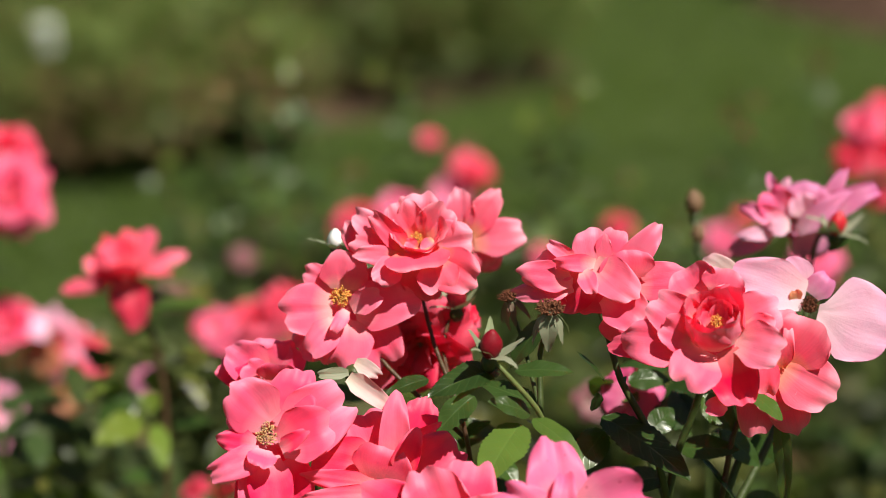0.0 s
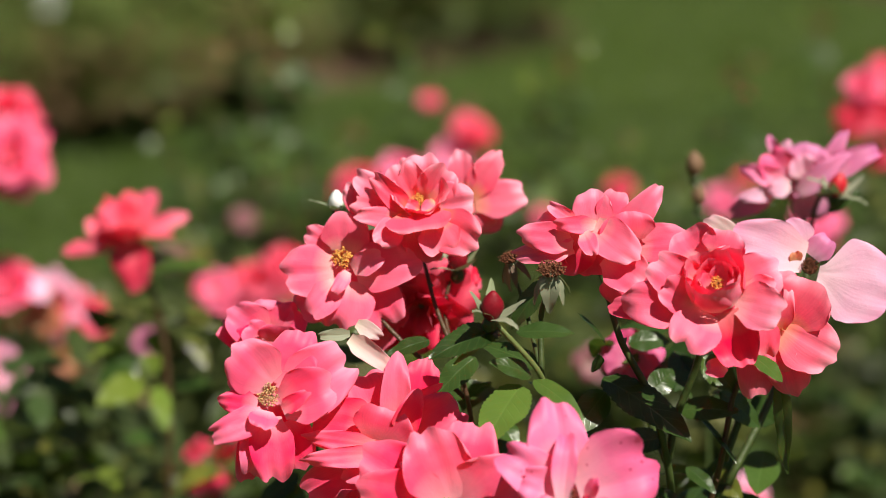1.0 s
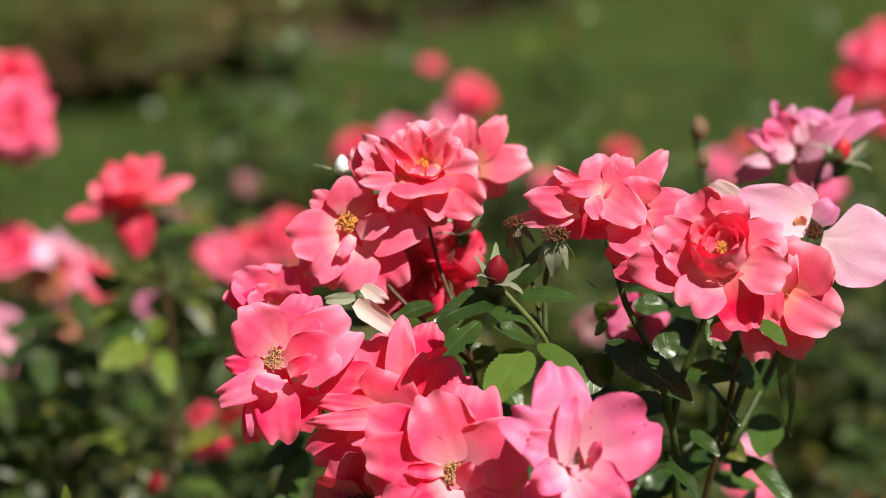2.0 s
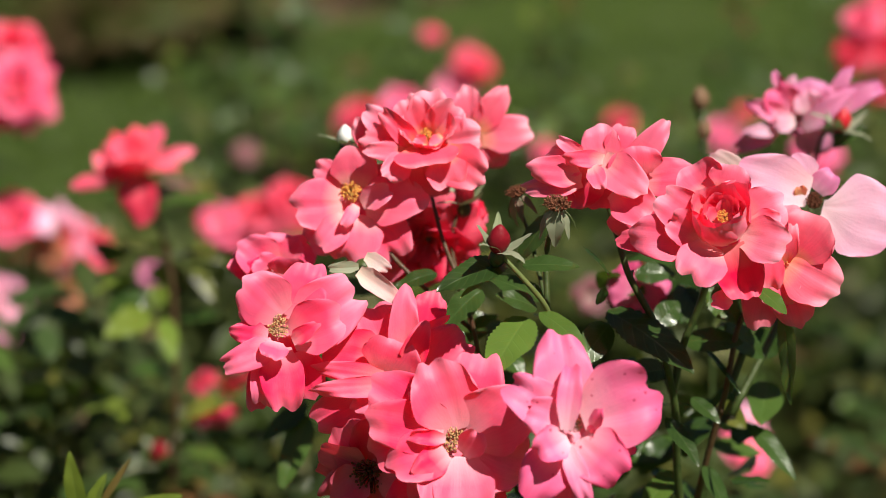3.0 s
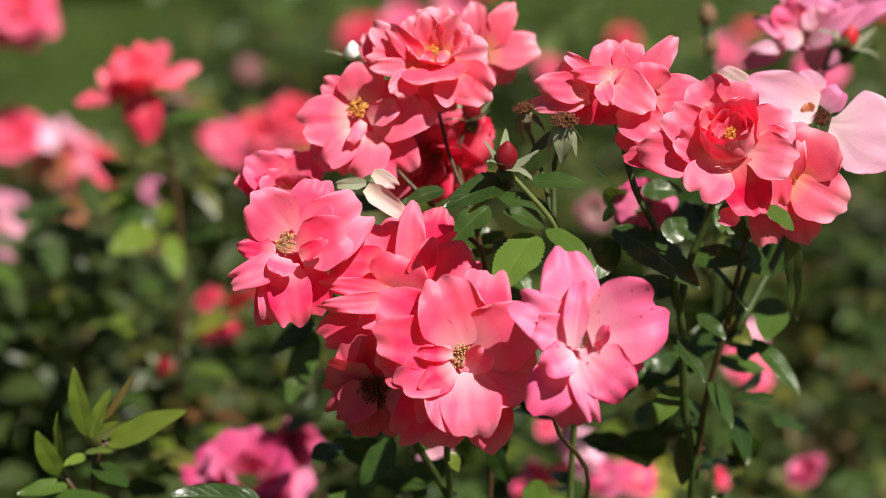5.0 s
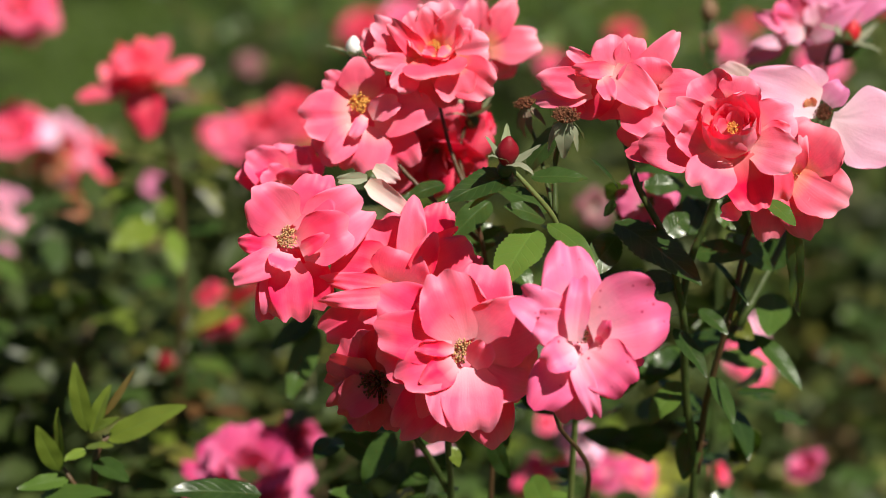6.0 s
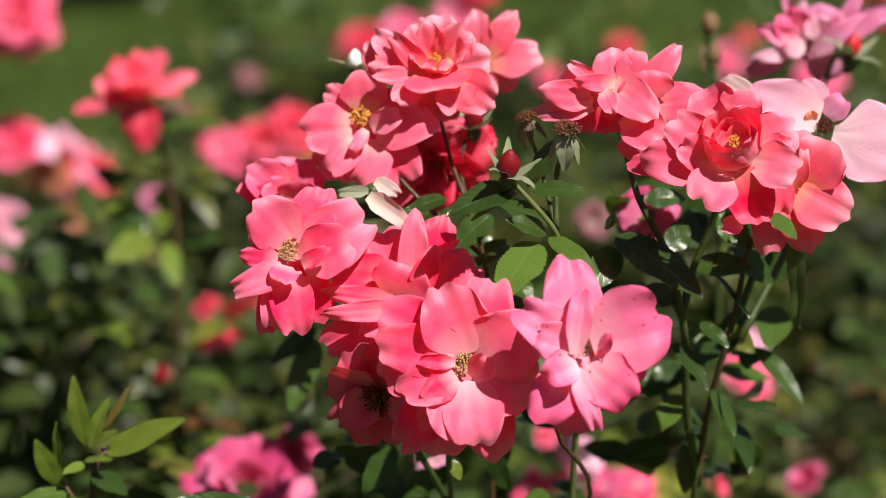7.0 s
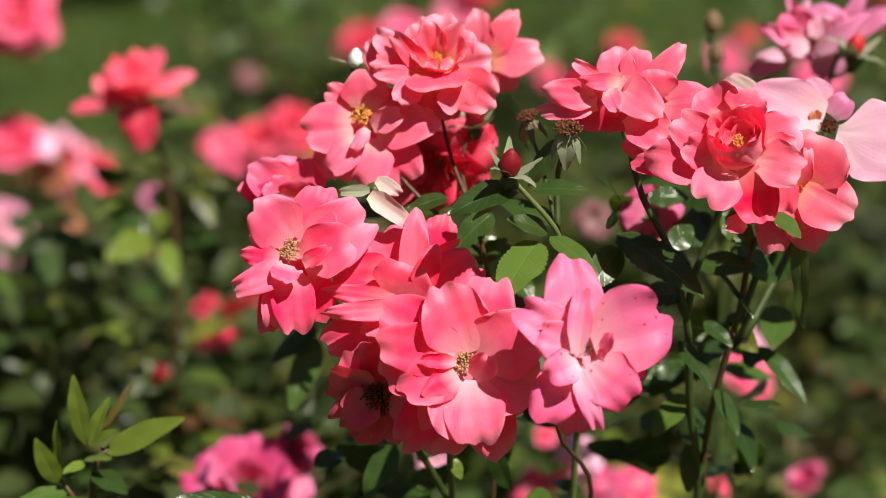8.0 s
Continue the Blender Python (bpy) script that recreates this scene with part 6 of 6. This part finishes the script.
for base, tip, w, up, mt in (
    ((-0.2095, 1.7829, 1.0281), (-0.1606, 1.7454, 1.0423), 42, (0.1, -0.5, 0.85), LEAF), ((-0.2136, 1.7846, 1.034), (-0.1889, 1.8059, 1.0354), 26, (0.1, -0.5, 0.85), LEAF),
    ((-0.1962, 1.7806, 0.984), (-0.2303, 1.7464, 1.0097), 34, (-0.1, -0.4, 0.9), SPOTTED), ((-0.1928, 1.7818, 0.988), (-0.1543, 1.7538, 0.9994), 44, (0.2, -0.5, 0.8), SPOTTED),
    ((-0.2127, 1.7703, 0.9482), (-0.2384, 1.7279, 0.9455), 58, (-0.1, -0.9, 0.4), YOUNG), ((-0.216, 1.7737, 0.9601), (-0.2458, 1.7703, 0.9482), 60, (-0.2, -0.8, 0.4), LEAF),
    ((-0.2024, 1.7691, 0.9442), (-0.1921, 1.7324, 0.9251), 38, (0.2, -0.8, 0.4), YOUNG), ((-0.2003, 1.7726, 0.9562), (-0.2124, 1.7652, 0.9668), 40, (0, -0.8, 0.5), YOUNG),
    ((-0.2003, 1.7588, 0.9085), (-0.2194, 1.7301, 0.9173), 40, (0, -0.6, 0.7), LEAF), ((-0.1879, 1.7496, 0.8767), (-0.1575, 1.7144, 0.8988), 58, (0, -0.6, 0.7), YELLOWED),
    ((-0.2334, 1.7789, 0.978), (-0.2479, 1.7459, 0.972), 30, (0, -0.6, 0.7), SPOTTED), ((-0.1836, 1.8034, 0.991), (-0.1577, 1.7903, 0.9815), 36, (0.2, -0.6, 0.5), SPOTTED),
    ((-0.1836, 1.7982, 0.9729), (-0.166, 1.7822, 0.9535), 36, (0.2, -0.8, 0.3), SPOTTED), ((-0.1941, 1.7884, 0.9387), (-0.1639, 1.7799, 0.9455), 36, (0.1, -0.5, 0.8), LEAF),
):
    leaf(mid_left, base, tip, w * 1.83 / 4446, up, mt, 14, 25, int(w * 17 + tip[0] * 900 + 9000))
bloom(row2_a, (-0.3586, 2.3224, 0.8633), (-0.1, -0.85, 0.5), 0.0320, RAGGED, PALE, 84, None, 0, "withering red and white rose", inner=RED)
bloom(row2_a, (-0.3604, 2.2889, 0.8839), (-0.2, -0.5, 0.85), 0.0248, [(4, 1.0, 0.42, 50, 40, 0.3, 0.1, 30)], PALE, 85, None, 0, "withered whitish petals")
bloom(row2_a, (-0.3697, 2.2950, 0.8593), (-0.3, -0.9, 0.1), 0.0215, LOOSE, BROWNED, 86, None, 0, "brown dried petals")
bloom(row2_a, (-0.3510, 2.3086, 0.8152), (0.1, -0.9, 0.1), 0.0151, LOOSE, BROWNED, 87, None, 0, "brown dried rose")
bloom(row2_a, (-0.4145, 2.3504, 0.8698), (0.1, -0.6, 0.75), 0.0338, VASE, HOTPINK, 88, None, 0, "pink rose")
bloom(row2_a, (-0.4177, 2.2798, 0.8065), (0.3, -0.9, 0.25), 0.0309, FLAT, PALE, 89, None, 0, "pale pink rose")
bloom(row2_a, (-0.4086, 2.3025, 0.7945), (0.3, -0.9, 0.0), 0.0161, LOOSE, BROWNED, 90, None, 0, "brown dried rose")
bloom(row2_a, (-0.3413, 2.3194, 0.8530), (0.3, -0.8, 0.4), 0.0290, RAGGED, RED, 97, None, 20, "withering red rose", n=9, m=8)
for pts in ([(-0.3605, 2.3334, 0.8562), (-0.3577, 2.3397, 0.7869), (-0.41, 2.55, 0.6)], [(-0.4168, 2.3609, 0.8604), (-0.4014, 2.3397, 0.7869), (-0.46, 2.55, 0.6)], [(-0.4221, 2.3033, 0.7972), (-0.4048, 2.3125, 0.7380), (-0.49, 2.55, 0.6)]):
    stem(row2_a, pts, 0.0014, 0.003)
bloom(mid_left, (-0.1789, 1.8573, 0.8529), (0.1, -0.45, -0.88), 0.0246, VASE, HOTPINK, 91, None, 0, "pink rose low in the bush")
bloom(mid_left, (-0.1574, 1.8627, 0.8719), (0.35, -0.35, -0.85), 0.0202, LOOSE, SCARLET, 92, None, 0, "small red rose")
bloom(mid_left, (-0.1838, 1.8609, 0.8656), (-0.5, -0.2, 0.8), 0.0123, RAGGED, RED, 93, None, 0, "small pink rose")
bud(mid_left, (-0.2125, 1.8149, 0.8144), (-0.1, -0.3, 1), 0.0233, BUDRED, 18, "red bud")

# mauve pink bloom low between the clusters
low_bush = empty_thing("rose_bush", (-0.13, 1.52, 0), "rose bush with mauve pink blooms low down", "rose bush", "rose bushes in the bed")
bloom(low_bush, (-0.1298, 1.5303, 0.8380), (0.1, -0.60, 0.78), 0.0430, LOOSE + VASE[1:], MAGENTA, 95, None, 10, "magenta pink rose")
bloom(low_bush, (-0.0993, 1.5571, 0.8588), (0.5, -0.6, 0.6), 0.0205, VASE, MAGENTA, 96, None, 10, "deep pink rose")
stem(low_bush, [(-0.1298, 1.5423, 0.8320), (-0.13, 1.58, 0.6), (-0.13, 1.52, -0.02)], 0.002, 0.006, thorns=6, seed=12)
stem(low_bush, [(-0.0993, 1.5671, 0.8538), (-0.115, 1.56, 0.80), (-0.12, 1.52, 0.6)], 0.0015, 0.003)
tagged(part_of_mesh("foliage", foliage_mesh("foliage", 500, (0.14, 0.10, 0.45, 0.88), 77, 0.042, FOLIAGE), FOLIAGE, low_bush), kind="stuff")

# pink blooms under the right cluster
for i, (p, ax, r, mt, ly) in enumerate((
    ((0.2373, 1.8469, 0.8171), (0.3, -0.5, 0.6), 56, HOTPINK, LOOSE), ((0.2419, 1.872, 0.8319), (0.5, -0.3, 0.8), 36, PALE, LOOSE), ((0.2761, 1.7759, 0.7512), (-0.5, -0.3, 0.8), 44, MAGENTA, VASE),
    ((0.0965, 1.669, 0.8138), (0.5, -0.6, 0.5), 50, PALE, LOOSE), ((0.1178, 1.6822, 0.7872), (-0.3, -0.5, 0.8), 40, MAGENTA, LOOSE), ((0.0814, 1.6835, 0.7919), (0.4, -0.6, -0.6), 36, PINK, LOOSE), ((0.0745, 1.7484, 0.8001), (0.4, -0.6, 0.5), 24, HOTPINK, VASE), ((0.0632, 1.6815, 0.7849), (-0.6, -0.4, 0.7), 44, HOTPINK, LOOSE),
    ((0.1396, 1.7009, 0.7798), (0.5, -0.4, 0.7), 46, HOTPINK, LOOSE), ((-0.0067, 1.7338, 0.7856), (-0.1, -0.9, 0.3), 30, PALE, FLAT), ((0.1935, 1.6819, 0.786), (0.6, -0.4, 0.6), 28, HOTPINK, VASE),
    # dark dull petals here put the shade under the cluster into the colour
    ((0.1137, 1.8316, 0.9442), (-0.1, -0.8, 0.3), 34, DULLPINK, LOOSE))):
    bloom(mid_right if p[0] > 0.04 else mid_centre, p, ax, r * p[1] / 4446, ly, mt, 120 + i, None, i * 25, "pink rose low in the bush", n=8, m=7)

# blooms further back
def far_blooms(bush, rows, seed):
    for i, (p, ax, r, mt, ly, text) in enumerate(rows):
        bloom(bush, p, ax, r * p[1] / 4446, ly, mt, seed + i, None, i * 37, text, n=8, m=7)
        o = Vector(bush.location)
        q = Vector(p)
        stem(bush, [q - Vector((0, 0, 0.004)), q.lerp(o + Vector((0, 0, q.z - 0.12)), 0.3) - Vector((0, 0, 0.06)), q.lerp(o + Vector((0, 0, 0.5)), 0.6)], 0.0014, 0.0028)


far_blooms(row2_a, (((-0.3964, 2.3088, 1.0083), (0.2, -0.85, 0.5), 84, HOTPINK, RAGGED, "full pink rose"), ((-0.4081, 2.3667, 1.0395), (0.1, -0.5, 0.85), 66, RED, RAGGED, "full red rose")), 140)
far_blooms(row2_b, (((-0.1484, 2.4346, 0.8698), (0.2, -0.7, 0.7), 56, RED, RAGGED, "deep red rose"), ((-0.2160, 2.3813, 0.8655), (-0.2, -0.8, 0.5), 40, HOTPINK, LOOSE, "pink rose"), ((-0.1811, 2.43, 0.8592), (0.1, -0.7, 0.7), 54, RED, RAGGED, "red rose"), ((-0.2205, 2.4483, 0.8489), (-0.1, -0.7, 0.7), 44, RED, RAGGED, "red rose"), ((-0.2103, 2.4259, 0.84), (-0.2, -0.8, 0.4), 42, HOTPINK, RAGGED, "pink rose"),
    ((-0.289, 2.4182, 0.8042), (0, -0.8, 0.4), 20, MAUVE, FLAT, "small mauve rose")), 150)
far_blooms(row2_d, (((0.4267, 2.5202, 1.0397), (-0.2, -0.8, 0.6), 40, HOTPINK, RAGGED, "deep pink rose"), ((0.4192, 2.5134, 1.0083), (-0.1, -0.85, 0.5), 40, RED, RAGGED, "bright red rose"), ((0.4462, 2.5347, 1.0122), (0.1, -0.85, 0.5), 44, RED, RAGGED, "bright red rose"),
    ((0.4549, 2.5736, 1.0499), (0.1, -0.85, 0.5), 30, RED, FLAT, "bright red rose"), ((0.3717, 2.4425, 0.9169), (0, -0.8, 0.6), 48, PINK, RAGGED, "pink rose"), ((0.4508, 2.555, 0.9642), (0, -0.8, 0.5), 30, RED, RAGGED, "red rose")), 160)
# the first three roses here have darker, duller pink petals
far_blooms(row3_b, (((-0.2398, 3.0302, 0.7958), (0, -0.4, 0.9), 27, DULLPINK, LOOSE, "pale pink rose"), ((-0.3158, 2.9233, 0.7747), (0, -0.4, 0.9), 32, DULLPINK, LOOSE, "pale pink rose"), ((-0.359, 2.9246, 0.7806), (0, -0.5, 0.8), 22, DULLPINK, RAGGED, "pink rose"),
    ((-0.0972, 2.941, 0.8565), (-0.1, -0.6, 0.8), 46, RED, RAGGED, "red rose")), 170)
far_blooms(row3_c, (((-0.0494, 2.9926, 0.8586), (0.0, -0.7, 0.7), 44, PINK, RAGGED, "double pink rose"), ((0.0383, 3.1018, 0.8905), (0.3, -0.5, 0.8), 42, RED, OPEN, "red rose above the foliage"), ((0.0149, 3.0948, 0.8579), (0, -0.8, 0.5), 40, PINK, OPEN, "pale pink rose"),
    ((-0.0115, 3.1586, 0.9168), (0.1, -0.5, 0.8), 22, HOTPINK, VASE, "small pink rose opening"), ((0.1297, 3.0302, 0.7958), (0, -0.7, 0.6), 26, HOTPINK, RAGGED, "pink rose"), ((0.2239, 3.0868, 0.8212), (-0.1, -0.5, 0.8), 32, RED, RAGGED, "red rose")), 180)
far_blooms(row3_d, (((0.3479, 3.0343, 0.8149), (0, -0.8, 0.6), 36, PINK, RAGGED, "pink rose"), ((0.3751, 3.0405, 0.8435), (0, -0.6, 0.8), 18, RED, FLAT, "small red rose"), ((0.4015, 3.2599, 0.9117), (0, -0.6, 0.8), 9, RED, VASE, "opening red bud")), 190)

# tall shoots against the lawn
shoot(row3_b, [(-0.262, 3.1097, 0.6903), (-0.3159, 3.1325, 0.7958), (-0.357, 3.155, 0.8999)], 0.0032, 201, 12, 0.027)
shoot(row3_b, [(-0.226, 3.1218, 0.7465), (-0.262, 3.1416, 0.838), (-0.2994, 3.1637, 0.94)], 0.0032, 202, 12, 0.027)
shoot(row3_b, [(-0.187, 3.0671, 0.7298), (-0.2189, 3.0985, 0.8753), (-0.2437, 3.1287, 1.0151)], 0.0036, 203, 13, 0.030)
shoot(row3_b, [(-0.1564, 3.1722, 0.7427), (-0.1893, 3.2046, 0.8927), (-0.2134, 3.2367, 1.0413)], 0.0036, 204, 13, 0.030)
shoot(row3_b, [(-0.0964, 3.1249, 0.7606), (-0.1108, 3.1371, 0.8169), (-0.1288, 3.1507, 0.8802)], 0.0028, 212, 9, 0.027, red=False)
shoot(row3_c, [(-0.0101, 3.134, 0.8028), (-0.0389, 3.1553, 0.9013), (-0.0691, 3.1766, 0.9998)], 0.0034, 205, 10, 0.031, red=False)
shoot(row3_c, [(0.1231, 3.1249, 0.7606), (0.1375, 3.1447, 0.8521), (0.1252, 3.1656, 0.9491)], 0.003, 206, 12, 0.027)
shoot(row3_c, [(0.1579, 3.1768, 0.7641), (0.1652, 3.2, 0.8713), (0.1681, 3.2216, 0.9713)], 0.003, 207, 12, 0.027)
shoot(row3_c, [(0.2238, 3.1294, 0.7817), (0.231, 3.1386, 0.8239), (0.2382, 3.1474, 0.8647)], 0.0024, 208, 7, 0.025)
shoot(row3_c, [(0.0691, 3.1279, 0.7747), (0.0547, 3.1371, 0.8169), (0.0475, 3.1447, 0.8521)], 0.0026, 213, 9, 0.027, red=False)
shoot(row3_d, [(0.3718, 3.2272, 0.7608), (0.383, 3.2492, 0.8624), (0.3993, 3.2699, 0.9582)], 0.003, 209, 13, 0.027, red=False)
shoot(row3_d, [(0.6034, 3.7343, 0.7399), (0.5863, 3.7559, 0.8402), (0.5538, 3.7798, 0.9505)], 0.0036, 210, 12, 0.031)
shoot(row3_d, [(0.2958, 3.1264, 0.7676), (0.303, 3.1325, 0.7958), (0.2958, 3.1383, 0.8225)], 0.0022, 211, 6, 0.024)
bud(row3_c, (0.2382, 3.1477, 0.8661), (0, 0, 1), 0.0144, BUDBROWN, 31, "brown bud", open_sepals=False)
bud(row3_c, (0.1123, 3.1489, 0.8718), (-0.3, -0.2, 1), 0.0158, BUDBROWN, 32, "dried bud")
bud(row3_c, (0.0389, 3.1568, 0.9083), (0, 0, 1), 0.0144, BUDBROWN, 33, "spent yellowish bud", open_sepals=False)
bud(row3_b, (-0.1036, 3.1489, 0.8718), (0.1, 0, 1), 0.0130, BUDBROWN, 34, "orange brown bud", open_sepals=False)
bud(row3_d, (0.3607, 3.2492, 0.8624), (-0.1, 0, 1), 0.0134, BUDBROWN, 35, "dried bud")


# ---- the far bed across the lawn ----
def far_shrub(at, box, n, seed, dry):
    b = rose_bush(at, box, n, seed, "green shrub with dry brown lower twigs in the far bed", 13, 0.025, FARLEAF, dry)
    return tagged(b, "", "shrub", "shrubs in the far bed")


for i, (x, y, h, dry) in enumerate(((-1.62, 7.75, 0.5, 1.0), (-1.12, 7.95, 0.55, 1.2), (-0.78, 8.4, 0.6, 0.9), (-1.4, 8.3, 0.7, 0.8), (-1.9, 8.9, 0.85, 0.4), (-1.35, 9.0, 0.85, 0.4), (-0.30, 9.35, 0.85, 0.25), (0.02, 9.75, 0.9, 0.15), (0.24, 10.1, 0.85, 0.1), (-0.20, 9.9, 0.9, 0.2), (-0.85, 9.4, 0.9, 0.3),
                                     (-1.2, 10.2, 1.0, 0.2), (-0.55, 10.6, 1.0, 0.1), (-2.5, 9.0, 0.9, 0.3), (-2.3, 10.6, 1.0, 0.1), (-1.5, 11.4, 1.0, 0.1), (-0.6, 11.9, 1.0, 0.1), (0.1, 11.3, 1.0, 0.1))):
    far_shrub((x, y), (0.42, 0.38, 0.05, h), 8500, 300 + i, dry)
for i, (x, y, h) in enumerate(((1.95, 13.3, 0.42), (2.35, 12.9, 0.34), (2.9, 12.6, 0.5))):
    far_shrub((x, y), (0.40, 0.38, 0.08, h), 6000, 330 + i, 0.7)

# white plant label on a stake
def plant_label(at, h):
    t = empty_thing("plant_label", at, "white plastic plant labels on a metal stake", "plant label")
    bm = tube_bm([(0, 0, -0.05), (0.003, 0, h * 0.5), (0, 0, h)], [0.003, 0.003, 0.003], 8)
    part("stake", bm, ZINC, t)
    for i, (z, w, k, dx) in enumerate(((h - 0.02, 0.060, 0.044, 0.0), (h - 0.075, 0.050, 0.034, 0.012))):
        pb = bmesh.new()
        bmesh.ops.create_cube(pb, size=1, matrix=Matrix.Translation((dx, -0.006, z)) @ Matrix.Rotation(radians(-18), 4, "X") @ Matrix.Diagonal((w, 0.003, k, 1)))
        bmesh.ops.bevel(pb, geom=pb.edges[:], offset=0.001, segments=1, affect="EDGES")
        plate = part("plate", pb, TAGWHITE, t)
        for j in range(2):
            bb = bmesh.new()
            bmesh.ops.create_cube(bb, size=1, matrix=Matrix.Translation((dx, -0.009 + (0.002 if j else -0.001), z + 0.008 - 0.014 * j)) @ Matrix.Rotation(radians(-18), 4, "X") @ Matrix.Diagonal((w * 0.6, 0.002, 0.004, 1)))
            part("print_bar", bb, TAGBAR, plate)
    return t


plant_label((-1.242, 7.90, 0.0), 0.505)


# ---- wind: the bushes lean a little and come back ----
def motions():
    def sway(bush, rows, height):
        x, y, z = bush.location
        walk(bush, [(t, pose(x, y, z, 0, math.degrees(d / height), 0)) for t, d in rows])
    a = 0.00028
    near = ((0, -24), (0.5, -24), (1, -23), (1.5, -20), (2.2, -16), (3, -13), (3.5, -11), (4, -7), (4.5, -6), (5.2, -5), (6, -4), (6.5, -3), (7, 0), (7.5, 3), (8, 2))
    sway(near_left, [(t, d * a) for t, d in near], 1.07)
    right = ((0, -30), (0.5, -30), (1, -30), (1.5, -24), (2.2, -20), (3, -15), (3.5, -14), (4, -11), (4.5, -9), (5.2, -6), (6, -4), (6.5, -2), (7, 0), (7.5, 6), (8, 7))
    sway(near_right, [(t, d * a) for t, d in right], 1.07)
    left = ((0, -4), (0.5, -4), (1, -3), (1.5, -3), (2.2, -1), (3, 0), (3.5, 0), (4, 2), (4.5, 2), (5.2, 4), (6, 5), (6.5, 6), (7, 0), (7.5, 1), (8, -3))
    sway(mid_left, [(t, d * 0.00041) for t, d in left], 0.95)


motions()
